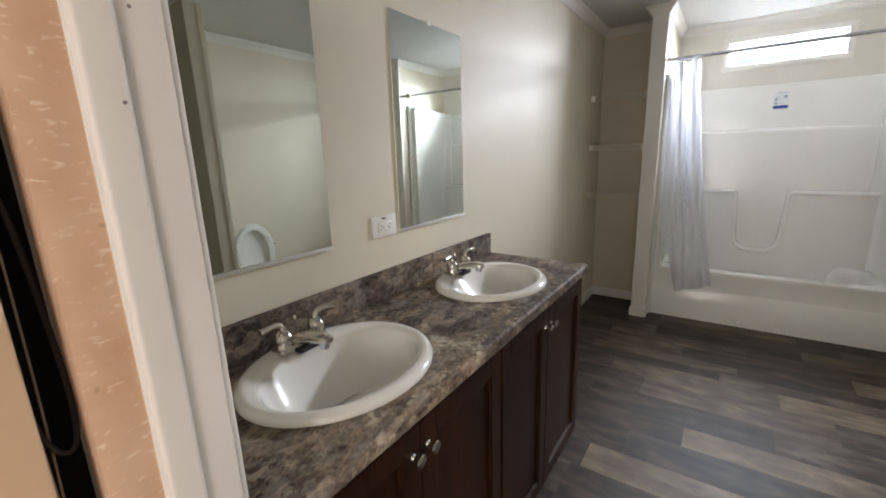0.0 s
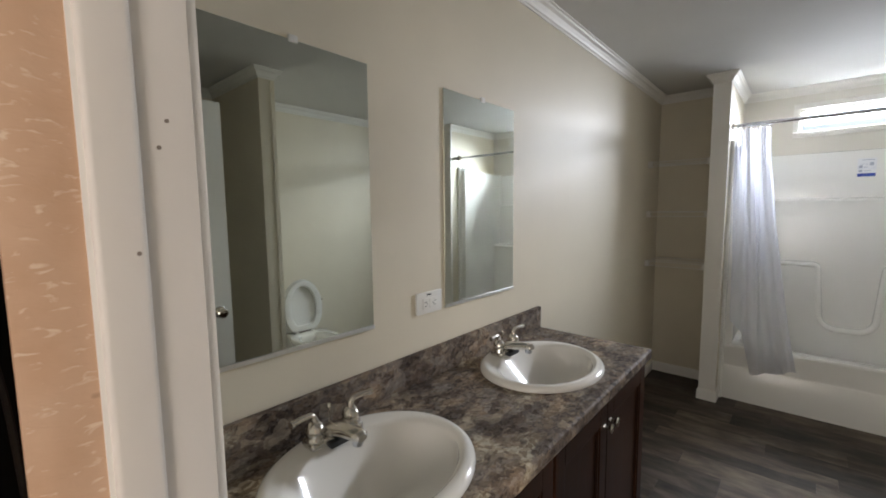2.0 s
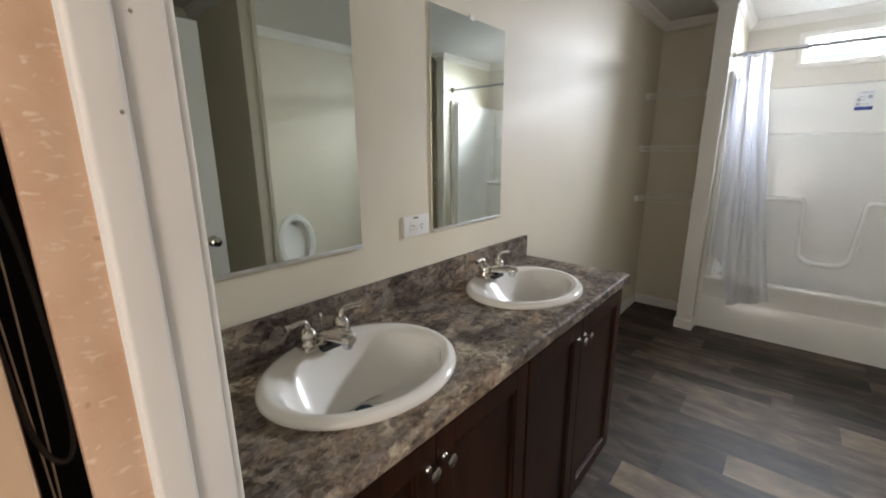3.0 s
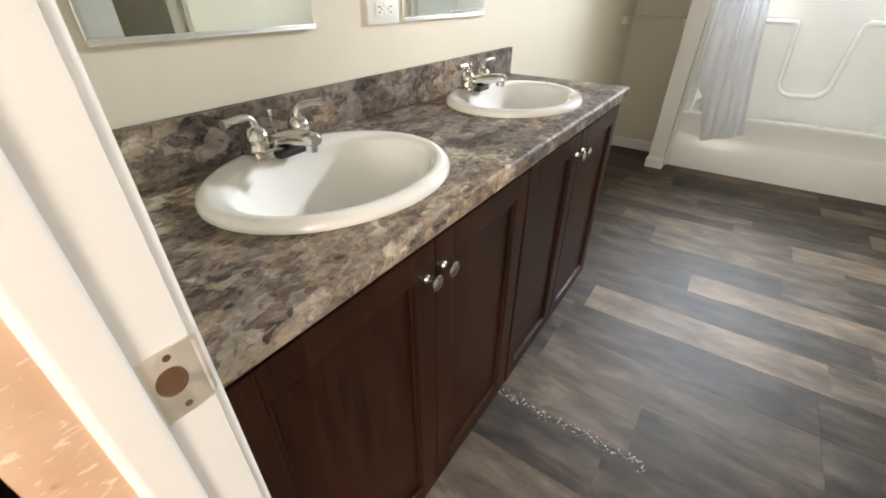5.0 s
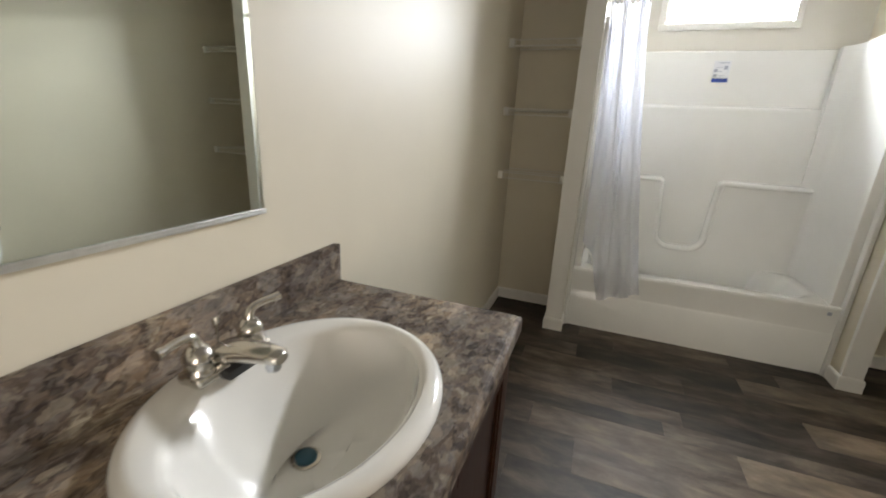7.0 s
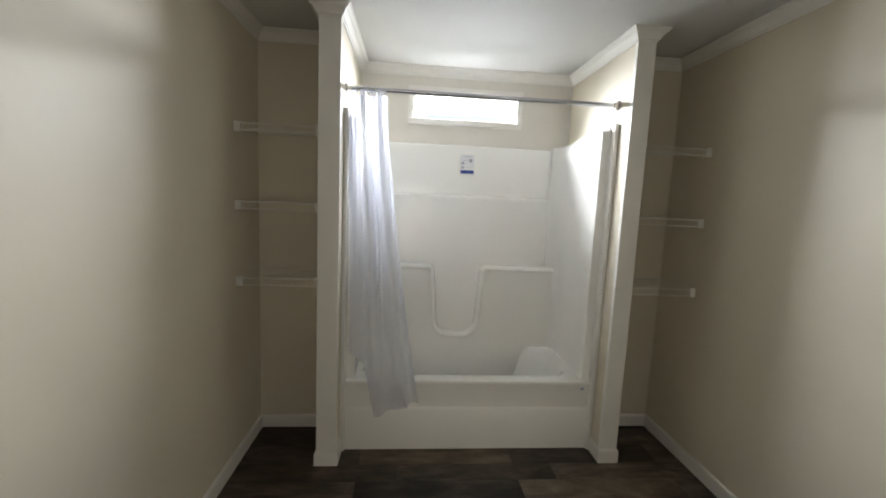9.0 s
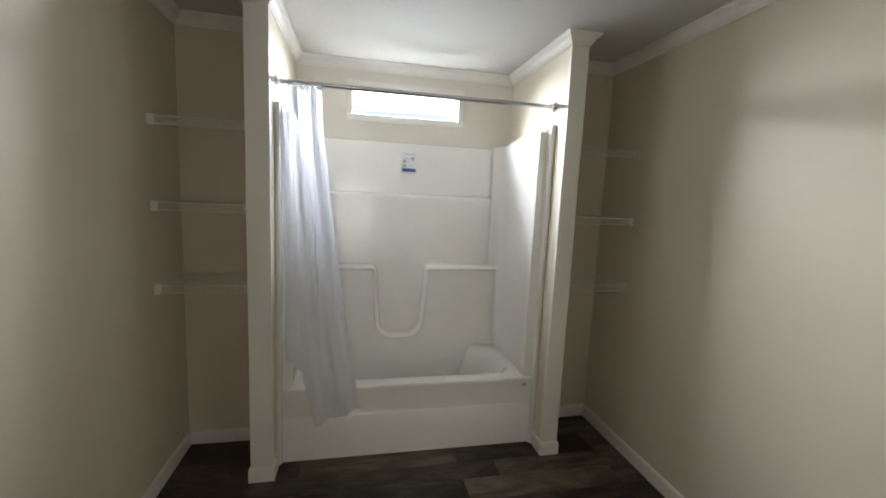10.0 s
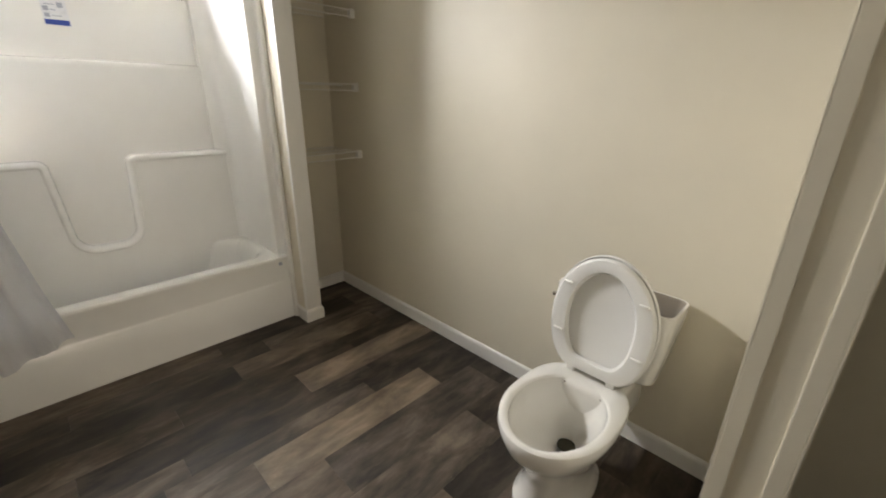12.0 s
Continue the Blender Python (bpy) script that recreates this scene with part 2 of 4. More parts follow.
TONES = {
    "d": plank_vinyl("plank_dark", (0.023, 0.017, 0.013), (0.053, 0.041, 0.031), (0.093, 0.074, 0.058)),
    "m": plank_vinyl("plank_grey", (0.044, 0.034, 0.026), (0.094, 0.075, 0.058), (0.156, 0.125, 0.099)),
    "t": plank_vinyl("plank_brown", (0.064, 0.049, 0.037), (0.118, 0.091, 0.068), (0.170, 0.135, 0.101)),
    "l": plank_vinyl("plank_tan", (0.144, 0.108, 0.076), (0.211, 0.163, 0.119), (0.272, 0.217, 0.162)),
}

# ---- mesh helpers ----


def mesh_object(name, bm, material, smooth=False):
    me = bpy.data.meshes.new(name)
    bmesh.ops.recalc_face_normals(bm, faces=bm.faces)
    if smooth:
        for f in bm.faces:
            f.smooth = True
        for e in bm.edges:
            if len(e.link_faces) == 2 and e.calc_face_angle(0) > radians(38):
                e.smooth = False
    bm.to_mesh(me)
    bm.free()
    me.materials.append(material)
    return new(name, me)


def part(name, bm, material, parent, label="", smooth=True):
    ob = mesh_object(name, bm, material, smooth)
    ob.parent = parent
    if label:
        ob["label"] = label
    return ob


def thing(name, place, label, category, group="", kind=""):
    ob = new(name)
    ob.empty_display_size = 0.05
    ob.location = place
    return tagged(ob, label, category, group, kind)


def structure(name, bm, material, label, category, smooth=False):
    return tagged(mesh_object(name, bm, material, smooth), label, category, kind="structure")


def box(bm, x0, y0, z0, x1, y1, z1, bevel=0.0, segs=2):
    made = bmesh.ops.create_cube(bm, size=1.0, matrix=Matrix.Translation(((x0 + x1) / 2, (y0 + y1) / 2, (z0 + z1) / 2)) @ Matrix.Diagonal((x1 - x0, y1 - y0, z1 - z0, 1)))
    if bevel:
        edges = list({e for v in made["verts"] for e in v.link_edges})
        bmesh.ops.bevel(bm, geom=edges, offset=bevel, segments=segs, profile=0.6, affect="EDGES")


def boxes(*dims, bevel=0.0):
    bm = bmesh.new()
    for d in dims:
        box(bm, *d, bevel=bevel)
    return bm


def lathe(bm, profile, m, n=24, squash=(1, 1)):
    """Turns (radius, height) pairs about the z axis of the pose m."""
    rings = []
    for r, h in profile:
        rings.append([bm.verts.new(m @ Vector((squash[0] * r * math.cos(2 * math.pi * k / n), squash[1] * r * math.sin(2 * math.pi * k / n), h))) for k in range(n)])
    for a, b in zip(rings, rings[1:]):
        for k in range(n):
            bm.faces.new((a[k], a[(k + 1) % n], b[(k + 1) % n], b[k]))
    for ring, r in ((rings[0], profile[0][0]), (rings[-1], profile[-1][0])):
        if r > 1e-5:
            bm.faces.new(ring)


def tube(bm, pts, radii, n=10):
    """A round bar along the points; radii: one number or one for each point."""
    pts = [Vector(p) for p in pts]
    if not isinstance(radii, (list, tuple)):
        radii = [radii] * len(pts)
    rings, side = [], None
    for i, p in enumerate(pts):
        d = (pts[min(i + 1, len(pts) - 1)] - pts[max(i - 1, 0)]).normalized()
        if side is None:
            side = d.orthogonal().normalized()
        side = (side - d * side.dot(d)).normalized()
        up = d.cross(side)
        rings.append([bm.verts.new(p + radii[i] * (side * math.cos(2 * math.pi * k / n) + up * math.sin(2 * math.pi * k / n))) for k in range(n)])
    for a, b in zip(rings, rings[1:]):
        for k in range(n):
            bm.faces.new((a[k], a[(k + 1) % n], b[(k + 1) % n], b[k]))
    bm.faces.new(rings[0])
    bm.faces.new(rings[-1])


def smooth_path(pts, steps=6):
    """Catmull-Rom points through the given ones."""
    p = [Vector(q) for q in pts]
    p = [2 * p[0] - p[1]] + p + [2 * p[-1] - p[-2]]
    out = []
    for i in range(1, len(p) - 2):
        for s in range(steps):
            t = s / steps
            out.append(0.5 * (2 * p[i] + (p[i + 1] - p[i - 1]) * t + (2 * p[i - 1] - 5 * p[i] + 4 * p[i + 1] - p[i + 2]) * t ** 2 + (3 * p[i] - p[i - 1] - 3 * p[i + 1] + p[i + 2]) * t ** 3))
    return out + [p[-2]]


def loft(bm, rings, cap_first=True, cap_last=True):
    vs = [[bm.verts.new(p) for p in ring] for ring in rings]
    n = len(vs[0])
    for a, b in zip(vs, vs[1:]):
        for k in range(n):
            bm.faces.new((a[k], a[(k + 1) % n], b[(k + 1) % n], b[k]))
    if cap_first:
        bm.faces.new(vs[0])
    if cap_last:
        bm.faces.new(vs[-1])
    return vs


def sweep(pts, profile, z, closed=False):
    """Moulding along a run of corners with the room on its left; profile: (distance from the wall, height)."""
    bm = bmesh.new()
    P = [Vector(p) for p in pts]
    n = len(P)
    rows = []
    for i in range(n):
        a = (P[i] - P[i - 1]).normalized() if closed or i else None
        b = (P[(i + 1) % n] - P[i]).normalized() if closed or i < n - 1 else None
        na = Vector((-a.y, a.x)) if a else None
        nb = Vector((-b.y, b.x)) if b else None
        off = na if nb is None else nb if na is None else (na + nb) / (1 + na.dot(nb))
        rows.append([bm.verts.new((P[i].x + off.x * d, P[i].y + off.y * d, z + h)) for d, h in profile])
    k = len(profile)
    for i in range(n if closed else n - 1):
        a, b = rows[i], rows[(i + 1) % n]
        for j in range(k):
            bm.faces.new((a[j], a[(j + 1) % k], b[(j + 1) % k], b[j]))
    if not closed:
        bm.faces.new(rows[0])
        bm.faces.new(rows[-1])
    return bm


def prism(bm, outline, y0, y1):
    """A slab with an (x, z) outline between y0 (front) and y1."""
    f = [bm.verts.new((x, y0, z)) for x, z in outline]
    k = [bm.verts.new((x, y1, z)) for x, z in outline]
    n = len(outline)
    bm.faces.new(f)
    bm.faces.new(k)
    for i in range(n):
        bm.faces.new((f[i], f[(i + 1) % n], k[(i + 1) % n], k[i]))
    return f

# ---- the place: a long bathroom, door in the south wall, tub alcove at the north end ----
W, E, S, TOP = -0.978, 1.585, 0.155, 2.40
NB, AB = 3.985, 4.45            # backs of the shelf recesses and of the tub alcove
PL0, PL1, PR0, PR1, PF = -0.545, -0.443, 1.073, 1.166, 3.592   # partition walls beside the tub and their front
SX, SY0, SY1 = 0.80, 1.322, 1.423 # short wall south of the toilet
D0, D1, DH = -0.38, 0.402, 2.05   # door opening

structure("floor", boxes((W - 0.2, -3.7, -0.12, E + 0.2, AB + 0.2, -0.006)), SUBFLOOR, "wood-look vinyl plank floor in worn grey and tan", "floor")
structure("ceiling", boxes((W - 0.2, -3.7, TOP, E + 0.2, AB + 0.2, TOP + 0.1)), CEIL, "plain matt white ceiling with a faint texture", "ceiling")
structure("wall_west", boxes((W - 0.1, -0.12, -0.006, W, AB + 0.1, TOP)), WALL, "cream vinyl-faced bathroom wall behind the vanity", "wall")
structure("wall_east", boxes((E, -0.12, -0.006, E + 0.1, AB + 0.1, TOP)), WALL, "cream vinyl-faced bathroom wall behind the toilet", "wall")
structure("wall_south", boxes((W, 0.06, -0.006, D0 - 0.02, S, TOP), (D1 + 0.02, 0.06, -0.006, E, S, TOP), (D0 - 0.02, 0.06, DH + 0.02, D1 + 0.02, S, TOP)), WALL, "cream wall with the doorway into the bathroom", "wall")
structure("wall_north", boxes((W, NB, -0.006, PL0, NB + 0.1, TOP), (PR1, NB, -0.006, E, NB + 0.1, TOP)), WALL, "cream back walls of the two shelf recesses", "wall")
WX0, WX1, WZ0, WZ1 = -0.075, 0.666, 2.05, 2.232
# off-white, made paler than WALL to carry the high window's flare
ALCOVE_FLARE = painted("alcove_paint_and_flare", (0.74, 0.71, 0.645), 0.5, 260, 0.15, 0.03)
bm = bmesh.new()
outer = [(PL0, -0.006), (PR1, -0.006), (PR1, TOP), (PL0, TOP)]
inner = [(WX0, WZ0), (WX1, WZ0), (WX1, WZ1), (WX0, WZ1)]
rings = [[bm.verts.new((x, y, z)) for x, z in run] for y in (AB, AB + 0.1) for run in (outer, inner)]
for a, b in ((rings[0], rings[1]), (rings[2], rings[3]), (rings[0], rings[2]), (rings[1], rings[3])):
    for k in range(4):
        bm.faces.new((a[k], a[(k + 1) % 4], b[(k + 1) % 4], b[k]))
structure("wall_alcove", bm, ALCOVE_FLARE, "off-white wall over the bathtub, paled for the flare of its small high window", "wall")
structure("partition_west", boxes((PL0, PF, -0.006, PL1, AB, TOP)), WALL, "narrow cream partition wall at the side of the bathtub", "wall")
structure("partition_east", boxes((PR0, PF, -0.006, PR1, AB, TOP)), WALL, "narrow cream partition wall at the side of the bathtub", "wall")
structure("wall_stub", boxes((SX, SY0, -0.006, E, SY1, TOP)), WALL, "short cream wall beside the toilet", "wall")
# closing walls of the room outside the door
structure("wall_outer", boxes((W - 0.1, -3.6, -0.006, W, -0.12, TOP), (E, -3.6, -0.006, E + 0.1, -0.12, TOP), (W, -3.6, -0.006, E, -3.5, TOP)), OUTER, "plain walls of the room outside the door", "wall")

ROOM = [(W, S), (E, S), (E, SY0), (SX, SY0), (SX, SY1), (E, SY1), (E, NB), (PR1, NB), (PR1, PF), (PR0, PF), (PR0, AB), (PL1, AB), (PL1, PF), (PL0, PF), (PL0, NB), (W, NB)]
CROWN = [(0.0, -0.062), (0.006, -0.062), (0.008, -0.054), (0.014, -0.050), (0.018, -0.040), (0.028, -0.026), (0.040, -0.018), (0.043, -0.010), (0.050, -0.007), (0.050, 0.0), (0.0, 0.0)]
structure("trim_crown", sweep(ROOM, CROWN, TOP, True), TRIM, "white stepped crown moulding along the ceiling", "moulding")
BASE = [(0.0, 0.0), (0.013, 0.0), (0.013, 0.066), (0.010, 0.076), (0.004, 0.082), (0.0, 0.082)]
structure("baseboard_east", sweep([(0.478, S), (E, S), (E, SY0), (SX, SY0), (SX, SY1), (E, SY1), (E, NB), (PR1, NB), (PR1, PF), (PR0, PF), (PR0, 3.728)], BASE, 0.0), TRIM, "white baseboard along the floor", "baseboard")
structure("baseboard_west", sweep([(PL1, 3.728), (PL1, PF), (PL0, PF), (PL0, NB), (W, NB), (W, 1.815)], BASE, 0.0), TRIM, "white baseboard along the floor", "baseboard")


def corner_trim(x, y, dx, dy, z0, z1, w=0.026, t=0.004):
    """Outside corner bead: two flat strips that wrap the corner at (x, y); the wall lies towards (dx, dy)."""
    bm = bmesh.new()
    xs = sorted((x - t * dx, x + w * dx))
    ys = sorted((y - t * dy, y))
    box(bm, xs[0], ys[0], z0, xs[1], ys[1], z1, 0.0012)
    xs = sorted((x - t * dx, x))
    ys = sorted((y, y + w * dy))
    box(bm, xs[0], ys[0], z0, xs[1], ys[1], z1, 0.0012)
    return structure("trim_corner", bm, WALL, "cream corner trim on the wall's end", "trim")


def end_cap(x0, x1):
    """White board over the narrow end of a partition, wrapped a little round both corners."""
    bm = bmesh.new()
    box(bm, x0 - 0.003, PF - 0.004, 0.083, x1 + 0.003, PF, TOP - 0.063, 0.0015)
    for a, b2 in ((x0 - 0.003, x0), (x1, x1 + 0.003)):
        box(bm, a, PF, 0.083, b2, PF + 0.022, TOP - 0.063, 0.001)
    return structure("trim_end_cap", bm, TRIM, "white trim board on the end of the partition", "trim")


end_cap(PL0, PL1)
end_cap(PR0, PR1)
corner_trim(SX, SY0, 1, 1, 0.083, TOP - 0.064)
corner_trim(SX, SY1, 1, -1, 0.083, TOP - 0.064)

# window over the bathtub
window = thing("window_1", (0.296, AB, WZ0), "small white-framed horizontal window above the bathtub", "window", kind="structure")


def local(bm, ob):
    bmesh.ops.translate(bm, verts=bm.verts, vec=-Vector(ob.location))
    return bm


c = 0.040
for name, d in (("casing", (WX0 - c, AB - 0.014, WZ1, WX1 + c, AB, WZ1 + c)), ("casing", (WX0 - c, AB - 0.014, WZ0 - c, WX1 + c, AB, WZ0)),
                ("casing", (WX0 - c, AB - 0.014, WZ0, WX0, AB, WZ1)), ("casing", (WX1, AB - 0.014, WZ0, WX1 + c, AB, WZ1)),
                ("window_frame", (WX0, AB + 0.03, WZ1 - 0.014, WX1, AB + 0.07, WZ1)), ("window_frame", (WX0, AB + 0.03, WZ0, WX1, AB + 0.07, WZ0 + 0.014)),
                ("window_frame", (WX0, AB + 0.03, WZ0 + 0.014, WX0 + 0.014, AB + 0.07, WZ1 - 0.014)), ("window_frame", (WX1 - 0.014, AB + 0.03, WZ0 + 0.014, WX1, AB + 0.07, WZ1 - 0.014))):
    bm = bmesh.new()
    box(bm, *d, bevel=0.002)
    part(name, local(bm, window), TRIM, window)
pane = part("pane", local(boxes((WX0 + 0.014, AB + 0.048, WZ0 + 0.014, WX1 - 0.014, AB + 0.052, WZ1 - 0.014)), window), GLASS, window, "clear glass pane", False)
pane.visible_shadow = False
latch = bmesh.new()
box(latch, 0.30, AB + 0.018, WZ1 - 0.019, 0.345, AB + 0.031, WZ1 - 0.008, 0.002)
part("latch", local(latch, window), TRIM, window)

# door frame: painted jambs with a stop, strike plate, raw board beyond it on the west side
frame_w = thing("door_frame", (D0, 0.1, 0), "white painted door jamb with a door stop and a bare raw edge", "door frame", kind="structure")
bm = bmesh.new()
box(bm, D0 - 0.02, 0.090, 0, D0, 0.156, DH + 0.02, 0.0015)
part("jamb", local(bm, frame_w), JAMB, frame_w)
bm = bmesh.new()
box(bm, D0, 0.090, 0, D0 + 0.009, 0.1195, DH, 0.0045, 3)
part("door_stop", local(bm, frame_w), JAMB, frame_w)
bm = bmesh.new()
box(bm, D0 - 0.03, 0.0495, 0, D0 + 0.001, 0.0895, DH + 0.06, 0.001)
part("raw_edge", local(bm, frame_w), RAW, frame_w, "bare orange-brown board edge with pale flecks")
bm = bmesh.new()
box(bm, D0 + 0.001, 0.0872, 0, D0 + 0.0030, 0.0905, DH + 0.06)
part("paper_edge", local(bm, frame_w), TRIM, frame_w, "thin white torn edge")
bm = bmesh.new()
box(bm, D1, 0.06, 0, D1 + 0.02, 0.158, DH + 0.02, 0.0015)
part("jamb", local(bm, frame_w), JAMB, frame_w)
bm = bmesh.new()
box(bm, D0, 0.06, DH, D1, 0.158, DH + 0.02, 0.0015)
part("head_jamb", local(bm, frame_w), JAMB, frame_w)
bm = bmesh.new()
box(bm, D0 - 0.062, S, 0.0, D0 - 0.006, S + 0.010, DH + 0.06, 0.003)
part("casing", local(bm, frame_w), TRIM, frame_w)
bm = bmesh.new()
box(bm, D1 + 0.006, S, 0.0, D1 + 0.062, S + 0.012, DH + 0.06, 0.004)
part("casing", local(bm, frame_w), TRIM, frame_w)
bm = bmesh.new()
box(bm, D0 - 0.006, S, DH + 0.006, D1 + 0.006, S + 0.012, DH + 0.06, 0.004)
part("casing", local(bm, frame_w), TRIM, frame_w)
for y, z in ((0.138, 1.531), (0.132, 1.5115), (0.1135, 1.437)):
    bm = bmesh.new()
    lathe(bm, ((0.0016, 0.0), (0.0014, 0.0008), (0.0, 0.001)), pose(D0 + (0.009 if y < 0.119 else 0), y, z, 0, 90, 0), 8)
    part("nail_head", local(bm, frame_w), NAIL, frame_w)

strike = thing("strike_plate", (D0, 0.139, 0.96), "dull steel strike plate over a bored hole in the door jamb", "strike plate")
bm = bmesh.new()
box(bm, D0 - 0.0005, 0.1215, 0.929, D0 + 0.0018, 0.156, 0.990, 0.0008)
part("plate", local(bm, strike), BRASS, strike)
bm = bmesh.new()
tube(bm, [(D0 - 0.001, 0.1565, 0.934), (D0 - 0.001, 0.1565, 0.986)], 0.0035, 8)
part("lip", local(bm, strike), BRASS, strike)
bm = bmesh.new()
lathe(bm, ((0.0115, 0.0018), (0.0115, 0.0026), (0.0095, 0.0026), (0.009, 0.0019), (0.0, 0.0019)), pose(D0, 0.135, 0.963, 0, 90, 0), 18, (1.05, 0.9))
part("bored_hole", local(bm, strike), HOLE, strike, "rough brown bored hole")
for z in (0.937, 0.983):
    bm = bmesh.new()
    lathe(bm, ((0.0030, 0.0016), (0.0026, 0.0022), (0.0, 0.0023)), pose(D0, 0.138, z, 0, 90, 0), 12)
    part("screw", local(bm, strike), HOLE, strike)

# bare stud, and a black block for the gap's shade beside the raw edge
structure("stud", boxes((D0 - 0.10, -0.11, 0, D0 + 0.006, 0.0205, TOP), bevel=0.002), STUD, "bare tan framing stud beside the doorway", "stud")
structure("wall_cavity_block", boxes((W, -0.12, 0, D0 - 0.11, 0.06, TOP)), GAP_SHADE, "black block painting the shade of the gap in the unfinished wall", "wall cavity")
bm = bmesh.new()
tube(bm, smooth_path([(D0 - 0.05, 0.020, 1.75), (D0 - 0.055, 0.018, 1.40), (D0 - 0.05, 0.022, 1.22), (D0 - 0.045, 0.030, 1.160), (D0 - 0.04, 0.044, 1.152), (D0 - 0.045, 0.050, 1.20), (D0 - 0.06, 0.046, 1.32), (D0 - 0.07, 0.036, 1.45), (D0 - 0.08, 0.03, 1.8)]), 0.0022, 8)
tagged(mesh_object("cable", bm, CABLE, True), "dark cable looped in the gap of the wall", "cable")
strip = thing("metal_strip", (D0 - 0.06, 0.031, 1.04), "pair of thin shiny metal strips hanging inside the wall gap", "metal strip")
for run in (((0.036, 1.95), (0.0345, 1.40), (0.033, 1.20), (0.0302, 1.045)), ((0.018, 1.80), (0.0225, 1.40), (0.0268, 1.17), (0.0292, 1.045))):
    bm = bmesh.new()
    tube(bm, smooth_path([(D0 - 0.06, y, z) for y, z in run]), 0.0009, 6)
    part("strip", local(bm, strip), BRASS, strip)
bm = bmesh.new()
box(bm, D0 - 0.062, 0.0282, 1.036, D0 - 0.058, 0.0312, 1.048, 0.001)
part("end_clip", local(bm, strip), STEEL, strip)

# open door leaf against the far side of the doorway
door = thing("door_1", (D1 + 0.004, 0.172, 0.0), "white moulded panel door standing open with a steel knob", "door", kind="structure")
DX0, DX1, DY0, DY1 = D1 + 0.004, D1 + 0.038, 0.172, 0.925
bm = bmesh.new()
box(bm, DX0, DY0, 0.012, DX1, DY1, 2.035, 0.002)
part("leaf", local(bm, door), DOORP, door)
for z0, z1 in ((0.20, 0.80), (0.96, 1.86)):
    for y0, y1, a, b2 in ((DY0 + 0.12, DY1 - 0.12, z0, z0 + 0.028), (DY0 + 0.12, DY1 - 0.12, z1 - 0.028, z1), (DY0 + 0.12, DY0 + 0.148, z0 + 0.028, z1 - 0.028), (DY1 - 0.148, DY1 - 0.12, z0 + 0.028, z1 - 0.028)):
        bm = bmesh.new()
        box(bm, DX0 - 0.008, y0, a, DX0 + 0.002, y1, b2, 0.004)
        part("panel_moulding", local(bm, door), DOORP, door)
bm = bmesh.new()
lathe(bm, ((0.031, 0.0), (0.031, 0.004), (0.026, 0.008), (0.012, 0.011), (0.011, 0.028), (0.020, 0.034), (0.027, 0.044), (0.027, 0.052), (0.020, 0.060), (0.0, 0.063)), pose(DX0, DY1 - 0.065, 0.93, 0, -90, 0), 24)
part("door_knob", local(bm, door), CHROME, door, "polished steel round knob")
for z in (0.25, 1.02, 1.80):
    bm = bmesh.new()
    tube(bm, [(DX0 - 0.003, DY0 - 0.006, z - 0.045), (DX0 - 0.003, DY0 - 0.006, z + 0.045)], 0.006, 10)
    part("hinge", local(bm, door), CHROME, door)

# ---- vanity ----
CX, CY0, CY1, CZ = -0.459, 0.158, 1.825, 0.885   # worktop front, ends, top
FX = -0.492                                        # cabinet face
vanity = thing("vanity_cabinet", ((W + FX) / 2, 1.0, 0), "dark red-brown stained double vanity cabinet on the vinyl floor", "cabinet")
bm = boxes((W + 0.001, 0.162, 0.0, FX - 0.012, 0.178, 0.842), (W + 0.001, 1.794, 0.0, FX - 0.012, 1.812, 0.842), (W + 0.001, 0.178, 0.06, FX - 0.012, 1.794, 0.075), (W + 0.001, 0.178, 0.075, W + 0.008, 1.794, 0.842), (W + 0.008, 0.972, 0.075, FX - 0.012, 0.988, 0.842))
part("body", local(bm, vanity), WOOD, vanity, smooth=False)
bm = boxes((FX - 0.012, 0.162, 0.0, FX, 1.812, 0.070), (FX - 0.052, 0.162, 0.795, FX - 0.040, 1.812, 0.842), (FX - 0.012, 0.162, 0.07, FX, 0.195, 0.795), (FX - 0.026, 0.958, 0.07, FX - 0.014, 0.998, 0.795), (FX - 0.012, 1.770, 0.07, FX, 1.812, 0.795))
part("face_frame", local(bm, vanity), WOOD, vanity, smooth=False)


